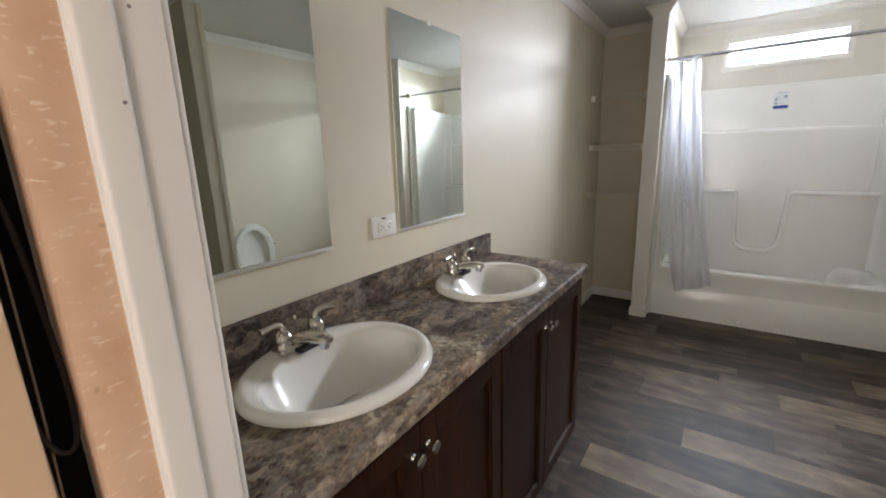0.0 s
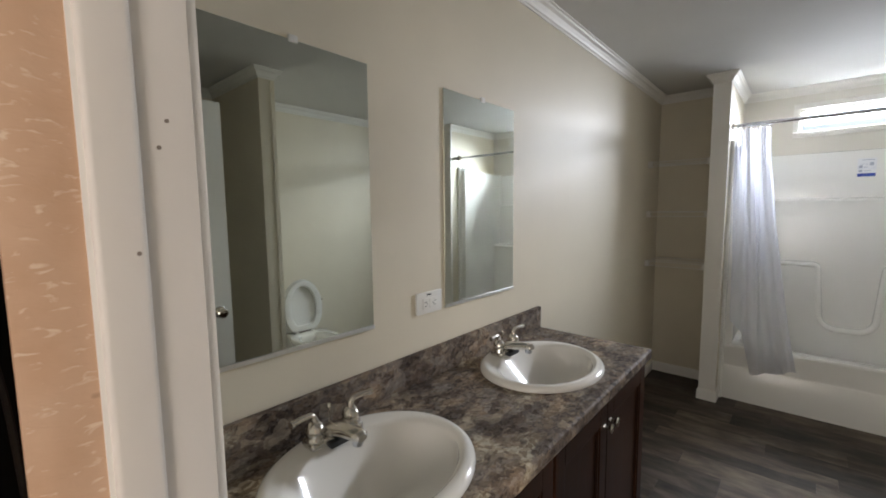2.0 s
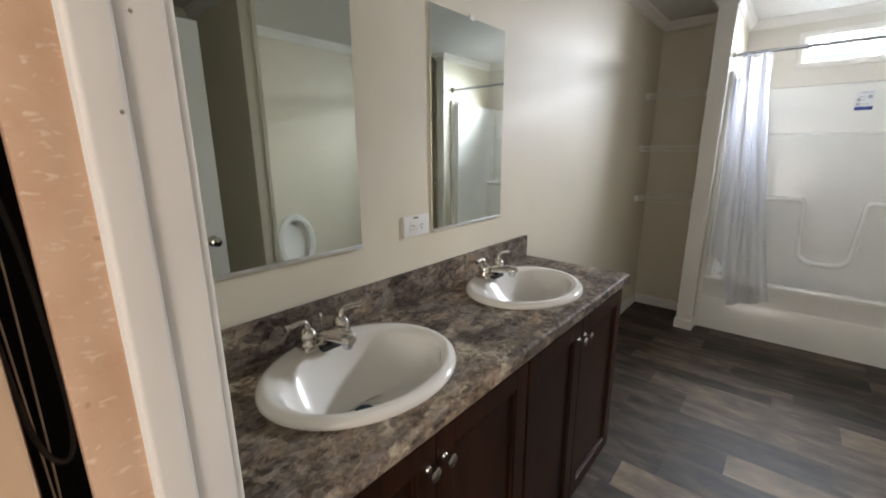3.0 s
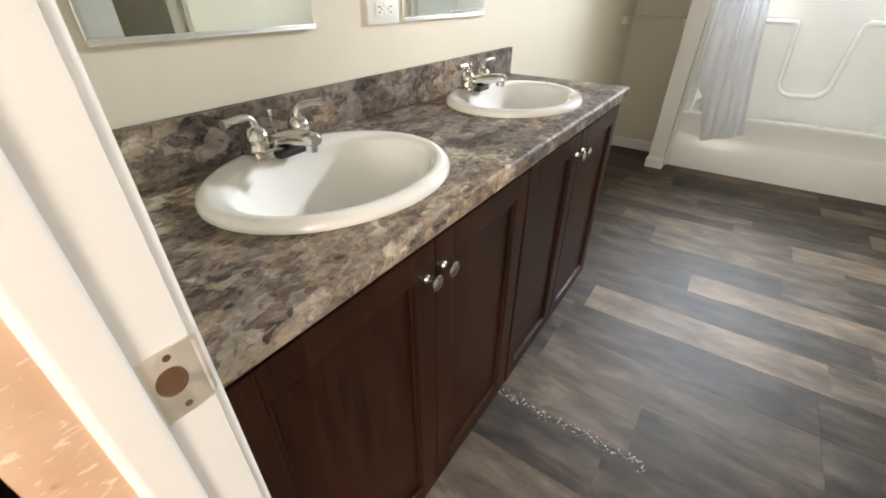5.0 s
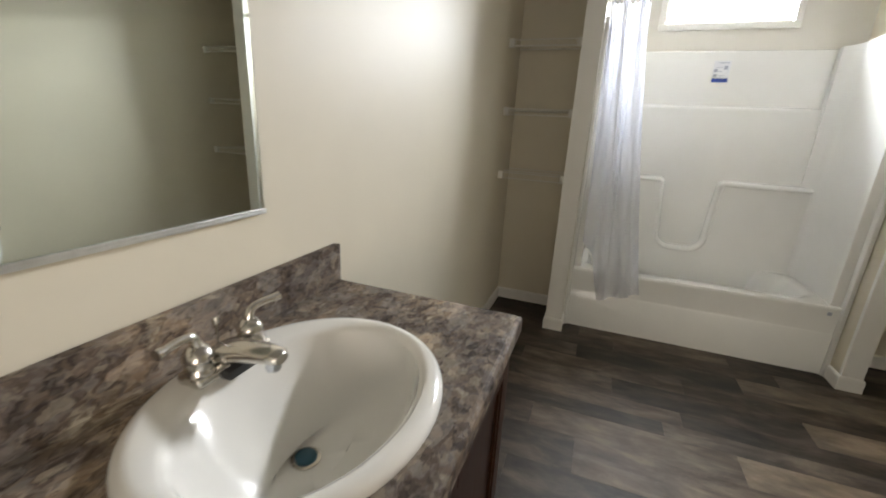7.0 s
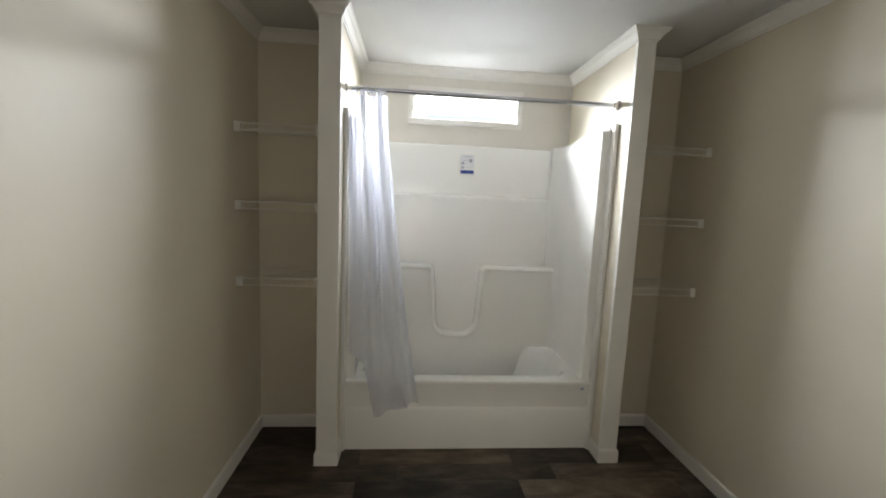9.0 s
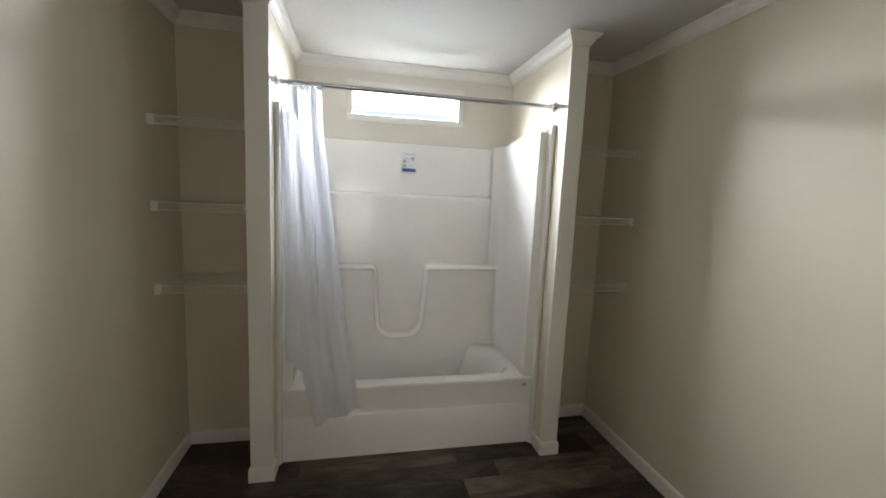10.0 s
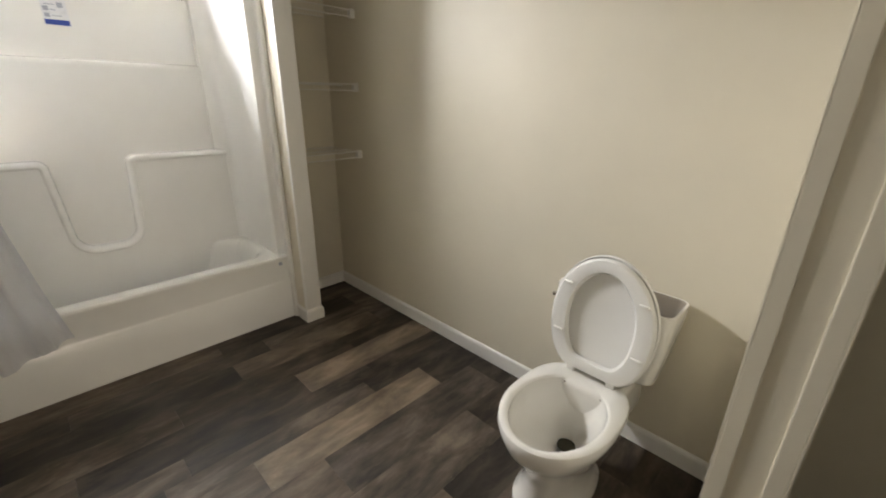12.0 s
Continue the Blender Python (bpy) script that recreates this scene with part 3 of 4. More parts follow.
def cabinet_door(y0, y1, knob_y):
    z0, z1, st = 0.052, 0.826, 0.058
    x0, x1 = FX + 0.001, FX + 0.019
    bm = bmesh.new()
    for d in ((x0, y0, z0, x1, y0 + st, z1), (x0, y1 - st, z0, x1, y1, z1), (x0, y0 + st, z1 - st, x1, y1 - st, z1), (x0, y0 + st, z0, x1, y1 - st, z0 + st)):
        box(bm, *d, bevel=0.0022)
    d = part("door", local(bm, vanity), WOOD, vanity, smooth=False)
    bm = bmesh.new()
    box(bm, x0, y0 + st, z0 + st, x1 - 0.011, y1 - st, z1 - st)
    part("panel", bm_to(bm, d), WOOD, d, smooth=False)
    bm = bmesh.new()
    for e in ((y0 + st, y0 + st + 0.008, z0 + st, z1 - st), (y1 - st - 0.008, y1 - st, z0 + st, z1 - st), (y0 + st + 0.008, y1 - st - 0.008, z0 + st, z0 + st + 0.008), (y0 + st + 0.008, y1 - st - 0.008, z1 - st - 0.008, z1 - st)):
        box(bm, x1 - 0.011, e[0], e[2], x1 - 0.004, e[1], e[3], 0.002)
    part("bead", bm_to(bm, d), WOOD, d, smooth=False)
    bm = bmesh.new()
    lathe(bm, ((0.009, 0.0), (0.0085, 0.003), (0.0055, 0.006), (0.005, 0.014), (0.009, 0.019), (0.0155, 0.022), (0.0155, 0.025), (0.011, 0.028), (0.0, 0.029)), pose(x1, knob_y, 0.757, 0, 90, 0), 20)
    part("knob", bm_to(bm, d), CHROME, d, "brushed nickel round knob")


def bm_to(bm, child):
    bmesh.ops.translate(bm, verts=bm.verts, vec=-Vector(child.parent.location))
    return bm


cabinet_door(0.164, 0.5745, 0.550)
cabinet_door(0.5785, 0.968, 0.603)
cabinet_door(0.982, 1.3585, 1.334)
cabinet_door(1.3625, 1.790, 1.387)

SINKS = ((-0.725, 0.590), (-0.725, 1.384))
SA, SB = 0.214, 0.254   # half depth and half width of a sink's rim
worktop = thing("worktop", ((W + CX) / 2, 1.0, 0.842), "brown, grey and tan stone-look laminate worktop with a backsplash", "worktop")
bm = bmesh.new()
n = 40
xs = (W + 0.001, CX - 0.012)
# top skin with two oval holes, built as bands round each hole
ys = (CY0, (SINKS[0][1] + SINKS[1][1]) / 2, CY1)
for i, (sx, sy) in enumerate(SINKS):
    ring, outer = [], []
    turns = sorted([2 * math.pi * k / 40 for k in range(40)] + [math.atan2(cy - sy, cx - sx) % (2 * math.pi) for cx in xs for cy in (ys[i], ys[i + 1])])
    n = len(turns)
    for a in turns:
        dx, dy = math.cos(a), math.sin(a)
        ring.append(bm.verts.new((sx + (SA - 0.02) * dx, sy + (SB - 0.02) * dy, CZ)))
        s = min(((xs[1] if dx > 0 else xs[0]) - sx) / dx if abs(dx) > 1e-6 else 9, ((ys[i + 1] if dy > 0 else ys[i]) - sy) / dy if abs(dy) > 1e-6 else 9)
        outer.append(bm.verts.new((sx + s * dx, sy + s * dy, CZ)))
    for k in range(n):
        bm.faces.new((ring[k], outer[k], outer[(k + 1) % n], ring[(k + 1) % n]))
    down = [bm.verts.new(v.co - Vector((0, 0, 0.035))) for v in ring]
    for k in range(n):
        bm.faces.new((ring[k], ring[(k + 1) % n], down[(k + 1) % n], down[k]))
# rolled front edge and ends
edge = [(xs[1], CZ), (CX - 0.006, CZ - 0.0012), (CX - 0.0015, CZ - 0.005), (CX, CZ - 0.011), (CX, CZ - 0.036), (CX - 0.003, CZ - 0.042), (CX - 0.03, CZ - 0.042)]
for (xa, za), (xb, zb) in zip(edge, edge[1:]):
    q = [bm.verts.new((x, y, z)) for x, z, y in ((xa, za, CY0), (xa, za, CY1), (xb, zb, CY1), (xb, zb, CY0))]
    bm.faces.new(q)
for y in (CY0, CY1):
    bm.faces.new([bm.verts.new((x, y, z)) for x, z in ((xs[0], CZ), *edge, (xs[0], CZ - 0.042))])
bmesh.ops.remove_doubles(bm, verts=bm.verts, dist=0.0002)
part("top", local(bm, worktop), LAM, worktop, smooth=False)
bm = bmesh.new()
box(bm, W + 0.001, CY0, CZ + 0.0005, W + 0.020, CY1 - 0.004, CZ + 0.104, 0.002)
part("backsplash", local(bm, worktop), LAM, worktop, smooth=False)


def sink(sx, sy):
    """Oval drop-in basin: rolled rim, tap ledge at the back, bowl set towards the front."""
    ob = thing("sink", (sx, sy, CZ), "white oval drop-in porcelain sink set in the worktop", "sink", "vanity sinks")
    bm = bmesh.new()
    n = 56

    def oval(a, b2, z, cx=0.0):
        return [(cx + a * math.cos(2 * math.pi * k / n), b2 * math.sin(2 * math.pi * k / n), z) for k in range(n)]

    rings = [oval(SA, SB, 0.0), oval(SA, SB, 0.006), oval(SA - 0.004, SB - 0.004, 0.013), oval(SA - 0.014, SB - 0.014, 0.019), oval(SA - 0.024, SB - 0.024, 0.019),
             oval(SA - 0.046, SB - 0.033, 0.016, 0.014), oval(SA - 0.053, SB - 0.039, 0.012, 0.019)]
    # the bowl: a plane slope under the tap ledge, steep at the front and the ends
    for k in range(11):
        d = k / 10
        west, east = -0.136 + 0.112 * d, 0.172 - 0.030 * d - 0.085 * d ** 5
        rings.append(oval((east - west) / 2, 0.211 * (1 - 0.10 * d - 0.42 * d ** 4), 0.007 - 0.122 * d, (east + west) / 2))
    rings += [oval(0.046, 0.070, -0.124, 0.010), oval(0.021, 0.021, -0.128, -0.004)]
    loft(bm, rings, False, True)
    part("basin", bm, PORC, ob)
    bm = bmesh.new()
    lathe(bm, ((0.024, -0.1285), (0.025, -0.125), (0.019, -0.124), (0.018, -0.126), (0.0, -0.126)), pose(-0.004, 0, 0), 20)
    part("drain_ring", bm, CHROME, ob)
    bm = bmesh.new()
    lathe(bm, ((0.0175, -0.126), (0.0175, -0.120), (0.014, -0.118), (0.0, -0.1175)), pose(-0.004, 0, 0), 20)
    part("drain_plug", bm, TEAL, ob, "dark teal plastic plug cover")
    return ob


def faucet(fx, fy):
    """Centre-set tap: base bar, two lever handles, low spout and a lift rod."""
    ob = thing("faucet", (fx, fy, CZ + 0.017), "brushed nickel two-handle faucet on the sink's back ledge", "faucet", "vanity faucets")
    bm = bmesh.new()
    box(bm, -0.025, -0.075, 0.0, 0.025, 0.075, 0.020, 0.009, 3)
    part("base", bm, CHROME, ob)
    # solid black block painting the shade beneath the spout
    bm = bmesh.new()
    box(bm, 0.0, -0.033, -0.003, 0.040, 0.033, 0.013, 0.004)
    part("spout_shade", bm, BLACK, ob, "black block for the shade under the spout")
    for s in (-1, 1):
        bm = bmesh.new()
        lathe(bm, ((0.0245, 0.012), (0.0245, 0.022), (0.0220, 0.026), (0.0215, 0.038), (0.0235, 0.041), (0.0225, 0.048), (0.0165, 0.057), (0.010, 0.062), (0.0, 0.063)), pose(0, s * 0.051, 0), 22)
        h = part("handle_hub", bm, CHROME, ob)
        bm = bmesh.new()
        path = smooth_path([(0, s * 0.051, 0.052), (0.0, s * 0.052, 0.068), (0.002, s * 0.060, 0.080), (0.004, s * 0.082, 0.083), (0.006, s * 0.108, 0.081), (0.007, s * 0.116, 0.081)], 5)
        tube(bm, path, [0.0115 - 0.0045 * min(1, i / 9) if i < len(path) - 6 else 0.0085 for i in range(len(path))], 12)
        part("lever", bm, CHROME, h)
    bm = bmesh.new()
    rings = []
    for x, z, hw, hh in ((-0.026, 0.012, 0.042, 0.011), (-0.016, 0.020, 0.046, 0.017), (0.004, 0.026, 0.042, 0.020), (0.030, 0.032, 0.031, 0.018), (0.062, 0.039, 0.0245, 0.0155), (0.094, 0.043, 0.0215, 0.014), (0.110, 0.043, 0.019, 0.0125), (0.117, 0.041, 0.013, 0.008)):
        rings.append([(x, hw * math.cos(2 * math.pi * k / 16), z + hh * math.sin(2 * math.pi * k / 16)) for k in range(16)])
    loft(bm, rings)
    part("spout", bm, CHROME, ob)
    bm = bmesh.new()
    lathe(bm, ((0.0, 0.018), (0.0115, 0.018), (0.0125, 0.021), (0.0125, 0.037), (0.0, 0.039)), pose(0.098, 0, 0), 16)
    part("aerator", bm, STEEL, ob)
    bm = bmesh.new()
    tube(bm, [(-0.018, 0, 0.02), (-0.018, 0, 0.070)], 0.0025, 8)
    lathe(bm, ((0.0, 0.068), (0.005, 0.070), (0.006, 0.076), (0.004, 0.082), (0.0, 0.083)), pose(-0.018, 0, 0), 12)
    part("lift_rod", bm, CHROME, ob)
    return ob


for sx, sy in SINKS:
    sink(sx, sy)
    faucet(sx - 0.152, sy - 0.004)


def wall_mirror(y0, y1, z0, z1, label):
    ob = thing("mirror", (W, (y0 + y1) / 2, z0), label, "mirror", "vanity mirrors")
    bm = bmesh.new()
    box(bm, W + 0.002, y0, z0, W + 0.0062, y1, z1, 0.0015, 1)
    part("mirror_glass", local(bm, ob), SILVER, ob, smooth=False)
    bm = bmesh.new()
    box(bm, W, y0, z0 - 0.006, W + 0.011, y1, z0 - 0.0005, 0.001)
    box(bm, W + 0.0072, y0, z0 - 0.0005, W + 0.011, y1, z0 + 0.0045, 0.0008)
    part("bottom_channel", local(bm, ob), CHANNEL, ob)
    bm = bmesh.new()
    box(bm, W, (y0 + y1) / 2 - 0.012, z1 - 0.008, W + 0.010, (y0 + y1) / 2 + 0.012, z1 + 0.010, 0.003)
    part("top_clip", local(bm, ob), PLATE, ob, "clear plastic clip")


wall_mirror(0.351, 0.799, 1.120, 1.876, "frameless rectangular wall mirror over the sink by the door")
wall_mirror(1.124, 1.583, 1.120, 1.880, "frameless rectangular wall mirror over the sink by the tub")

outlet = thing("outlet", (W, 1.040, 1.150), "white horizontal wall outlet with test buttons beside a mirror", "outlet")
bm = bmesh.new()
box(bm, W, 0.978, 1.112, W + 0.008, 1.104, 1.187, 0.003)
part("cover_plate", local(bm, outlet), PLATE, outlet)
bm = bmesh.new()
box(bm, W + 0.007, 1.006, 1.130, W + 0.011, 1.076, 1.166, 0.0015)
part("socket_face", local(bm, outlet), PLATE, outlet)
for y in (1.018, 1.064):
    for dz, w2 in ((-0.007, 0.004), (0.006, 0.005)):
        bm = boxes((W + 0.0108, y - w2, 1.147 + dz - 0.0012, W + 0.0114, y + w2, 1.147 + dz + 0.0012))
        part("slot", local(bm, outlet), BLACK, outlet)
    bm = bmesh.new()
    lathe(bm, ((0.0022, 0.0108), (0.0022, 0.0114), (0.0, 0.0114)), pose(W, y + (0.012 if y < 1.04 else -0.012) * 0.75, 1.147, 0, 90, 0), 10)
    part("ground_hole", local(bm, outlet), BLACK, outlet)
for z in (1.138, 1.157):
    bm = bmesh.new()
    box(bm, W + 0.0105, 1.036, z - 0.005, W + 0.0128, 1.046, z + 0.005, 0.0008)
    part("test_button", local(bm, outlet), PLATE, outlet)
bm = boxes((W + 0.0079, 1.026, 1.175, W + 0.0085, 1.048, 1.180))
part("printed_bar", local(bm, outlet), BLACK, outlet, "small dark printed bar")

# ---- bathtub with its one-piece surround ----
TF, RIM = 3.730, 0.424
tub = thing("bathtub", (0.315, 4.05, 0), "white fibreglass bathtub with a moulded three-sided surround", "bathtub")
X0, X1, YB = PL1 + 0.002, PR0 - 0.002, AB - 0.005
bm = bmesh.new()
NX, NY = 56, 30
ix0, ix1, iy0, iy1 = X0 + 0.10, X1 - 0.115, TF + 0.085, 4.300


def tub_z(x, y):
    def ease(t):
        t = max(0.0, min(1.0, t))
        return t * t * (3 - 2 * t)
    dx = min(x - ix0, ix1 - x)
    near_end = ease((0.30 - dx) / 0.22)
    dy = min(y - iy0, iy1 - y + 0.135 * (1 - near_end))
    r = 0.13
    d = min(dx, dy) if dx > r or dy > r else r - math.hypot(max(0, r - dx), max(0, r - dy))
    return RIM - 0.33 * ease(d / 0.13)


grid = [[bm.verts.new((X0 + (X1 - X0) * i / NX, TF + 0.012 + (4.345 - TF - 0.012) * j / NY, 0)) for j in range(NY + 1)] for i in range(NX + 1)]
for col in grid:
    for v in col:
        v.co.z = tub_z(v.co.x, v.co.y)
for i in range(NX):
    for j in range(NY):
        bm.faces.new((grid[i][j], grid[i + 1][j], grid[i + 1][j + 1], grid[i][j + 1]))
part("tub_basin", local(bm, tub), GEL, tub)
bm = bmesh.new()
prof = [(TF + 0.012, RIM), (TF + 0.005, RIM - 0.002), (TF + 0.001, RIM - 0.008), (TF, RIM - 0.018), (TF + 0.002, RIM - 0.03), (TF + 0.006, 0.268), (TF + 0.003, 0.258), (TF - 0.002, 0.250), (TF, 0.0), (TF + 0.03, 0.0)]
a = [bm.verts.new((X0, y, z)) for y, z in prof]
b = [bm.verts.new((X1, y, z)) for y, z in prof]
for i in range(len(prof) - 1):
    bm.faces.new((a[i], b[i], b[i + 1], a[i + 1]))
part("apron", local(bm, tub), GEL, tub)
# back panel: lower part with a U-shaped dip between two shelf ledges, upper part with a ledge line
U0, U1, ZL, ZU = 0.110, 0.446, 1.026, 0.528
lip = [(X1, ZL)]


def arc(cx, cz, r, a0, a1, k=7):
    return [(cx + r * math.cos(radians(a0 + (a1 - a0) * i / k)), cz + r * math.sin(radians(a0 + (a1 - a0) * i / k))) for i in range(k + 1)]


lip += arc(U1 + 0.045, ZL - 0.050, 0.050, 90, 172)
lip += arc(U1 - 0.115, ZU + 0.085, 0.085, 0, -90)
lip += arc(U0 + 0.115, ZU + 0.085, 0.085, -90, -180)
lip += arc(U0 - 0.045, ZL - 0.050, 0.050, 8, 90)
lip += [(X0, ZL)]
bm = bmesh.new()
ways = []
for i in range(len(lip)):
    a, b = Vector(lip[max(i - 1, 0)]), Vector(lip[min(i + 1, len(lip) - 1)])
    d = (b - a).normalized()
    ways.append(Vector((-d.y, d.x)))
layers = []
for inset, y in ((0.0, 4.385), (0.0, 4.350), (0.003, 4.332), (0.009, 4.318), (0.018, 4.310), (0.027, 4.308), (0.034, 4.312), (0.039, 4.320)):
    layers.append([bm.verts.new((x + w.x * inset if 0 < i < len(lip) - 1 else x, y, z + (w.y * inset if 0 < i < len(lip) - 1 else -inset))) for i, ((x, z), w) in enumerate(zip(lip, ways))])
for la, lb in zip(layers, layers[1:]):
    for i in range(len(lip) - 1):
        bm.faces.new((la[i], la[i + 1], lb[i + 1], lb[i]))
runs = []
for y, z in ((4.320, 0.40), (4.316, 0.20), (4.305, 0.13), (4.28, 0.10)):
    runs.append([bm.verts.new((x, y, z)) for x in (X0, X1)])
bm.faces.new(layers[-1] + runs[0])
for la, lb in zip(runs, runs[1:]):
    bm.faces.new((la[0], la[1], lb[1], lb[0]))
part("lower_back_panel", local(bm, tub), GEL, tub)
bm = bmesh.new()
prof = [(4.378, 0.40), (4.372, 1.492), (4.374, 1.505), (4.380, 1.514), (4.390, 1.520), (4.412, 1.524), (4.408, 1.86), (4.412, 1.872), (4.425, 1.876), (YB, 1.878), (YB, 0.40)]
a = [bm.verts.new((X0, y, z)) for y, z in prof]
b = [bm.verts.new((X1, y, z)) for y, z in prof]
for i in range(len(prof)):
    j = (i + 1) % len(prof)
    bm.faces.new((a[i], b[i], b[j], a[j]))
bm.faces.new(a)
bm.faces.new(b)
part("back_panel", local(bm, tub), GEL, tub)
# side panels with a fluted front flange
for s, xw in ((1, X0), (-1, X1)):
    bm = bmesh.new()
    plan = [(0.0, TF - 0.016), (0.010, TF - 0.020), (0.022, TF - 0.018), (0.026, TF - 0.008), (0.026, TF + 0.016), (0.034, TF + 0.022), (0.060, TF + 0.024), (0.070, TF + 0.030), (0.072, TF + 0.045), (0.068, TF + 0.10), (0.066, TF + 0.30), (0.070, 4.25), (0.082, 4.30), (0.108, 4.335), (0.145, 4.355), (0.145, 4.41), (0.0, 4.41)]
    lo, hi = [], []
    for d, y in plan:
        top = 1.945 - 0.067 * max(0.0, min(1.0, (y - TF) / 0.67)) - (0.035 if d > 0.03 and y < TF + 0.06 else 0.0)
        lo.append(bm.verts.new((xw + s * d, y, 0.0 if d <= 0.026 and y < TF + 0.02 else RIM - 0.02)))
        hi.append(bm.verts.new((xw + s * d, y, top)))
    k = len(plan)
    for i in range(k):
        bm.faces.new((lo[i], lo[(i + 1) % k], hi[(i + 1) % k], hi[i]))
    bm.faces.new(hi)
    part("side_panel", local(bm, tub), GEL, tub)
bm = bmesh.new()
box(bm, 0.988, TF - 0.003, 0.372, 1.008, TF + 0.006, 0.392, 0.001)
part("maker_tag", local(bm, tub), INK, tub, "small grey square tag")
bm = bmesh.new()
lathe(bm, ((0.032, 0.097), (0.034, 0.100), (0.026, 0.101), (0.024, 0.099), (0.0, 0.099)), pose(-0.20, 4.07, 0), 20)
part("drain", local(bm, tub), CHROME, tub)

label = thing("product_label", (0.321, 4.405, 1.716), "small film label with a blue bar stuck on the surround", "label")
LY = 4.4065
bm = boxes((0.271, LY, 1.675, 0.370, LY + 0.0012, 1.811))
part("label_film", local(bm, label), LABELW, label)
bm = boxes((0.273, LY - 0.0008, 1.677, 0.368, LY - 0.0001, 1.701))
part("blue_bar", local(bm, label), BLUE, label, "solid blue printed bar")
for dims in ((0.284, 1.745, 0.304, 1.765), (0.340, 1.762, 0.362, 1.785), (0.284, 1.715, 0.304, 1.733), (0.300, 1.802, 0.365, 1.806), (0.310, 1.748, 0.330, 1.752), (0.312, 1.722, 0.350, 1.725), (0.290, 1.772, 0.330, 1.775)):
    bm = boxes((dims[0] - 0.006, LY - 0.0008, dims[1] - 0.005, dims[2] - 0.006, LY - 0.0001, dims[3] - 0.005))
    part("printed_mark", local(bm, label), INK, label)

# ---- shower rod and curtain ----
RY, RZ = 3.742, 2.049
rod = thing("shower_rod", (0.315, RY, RZ), "polished steel shower curtain rod across the tub alcove", "curtain rod")
bm = bmesh.new()
tube(bm, [(PL1 + 0.001, RY, RZ), (PR0 - 0.001, RY, RZ)], 0.0125, 16)
part("bar", local(bm, rod), STEEL, rod)
for x, turn in ((PL1, 90), (PR0, -90)):
    bm = bmesh.new()
    lathe(bm, ((0.030, 0.0), (0.030, 0.005), (0.022, 0.012), (0.0165, 0.016), (0.0165, 0.030), (0.0, 0.030)), pose(x, RY, RZ, 0, turn, 0), 20)
    part("flange", local(bm, rod), CHROME, rod)

curtain = thing("shower_curtain", (-0.30, RY - 0.02, 0.3), "white vinyl shower curtain drawn to one side of the tub", "shower curtain")
bm = bmesh.new()
NU, NV = 120, 60


def curtain_point(u, v):
    """u across the cloth, v from the rod (0) to the hem (1)."""
    hem = 0.63 - 0.10 * min(1, u / 0.2) if u < 0.2 else 0.53 - 0.285 * min(1, (u - 0.2) / 0.12) if u < 0.32 else 0.245 + 0.075 * (u - 0.32) / 0.68
    z = 2.020 - (2.020 - hem) * v
    h = (2.020 - z) / 1.75
    left = -0.425 + 0.05 * h
    right = -0.215 + 0.045 * h + 0.205 * h ** 1.6
    squeeze = 0.012 * math.sin(math.pi * min(1, h * 4)) * (1 if u > 0.5 else -1)
    drift = noise.noise(Vector((u * 2.1, h * 1.3, 7.7)))
    uu = u + 0.030 * math.sin(7 * u + 4 * h) * h
    x = left + (right - left) * uu - squeeze * abs(u - 0.5)
    deep = 0.040 * (1 - 0.25 * h) * (0.75 + 0.5 * noise.noise(Vector((u * 3.3, 0.4, 2.2))))
    y = RY - 0.012 - 0.055 * min(1.0, max(0.0, (h - 0.05) / 0.8))
    lean = 0.16 * h * noise.noise(Vector((u * 1.4, 2.0, 5.5)))
    wave = math.sin(2 * math.pi * (2.5 * u ** 1.25 + 0.34 * drift + 0.16 * h + lean))
    y += deep * (abs(wave) ** 0.7) * (1 if wave > 0 else -1) * (1 - 0.55 * min(1, max(0, u - 0.45) * 2.5) * min(1, 1.6 * h))
    crease = 1 - min(1.0, abs(u - 0.62 + 0.30 * (h - 0.35)) / 0.05)
    y -= 0.024 * max(0.0, crease) ** 2 * min(1.0, 4 * max(0.0, h - 0.18)) * (1 if h < 0.85 else 0.4)
    y += 0.013 * math.sin(2 * math.pi * 7.3 * u + 2.2 + 2.0 * drift) * max(0.0, 1 - 1.9 * h) ** 1.5
    fold = noise.noise(Vector((u * 3.2 + h * 1.8, h * 3.4 - u, 0.3)))
    y += 0.115 * (abs(fold) - 0.2) * max(0.0, h - 0.25)
    y += 0.016 * noise.noise(Vector((u * 5.0, h * 8.0, 3.1))) * h * h
    if u < 0.28:
        k = (0.28 - u) / 0.28
        y += -0.035 * k * max(0.0, math.sin(10 * (h - 0.55))) * (1 if h > 0.55 else 0)
        x += 0.020 * k * max(0.0, h - 0.6)
    x += 0.016 * noise.noise(Vector((u * 3.0, h * 4.0, 4.7))) * h
    y = min(y, TF - 0.012 if z < RIM + 0.06 else RY + 0.04)
    return x, y, z


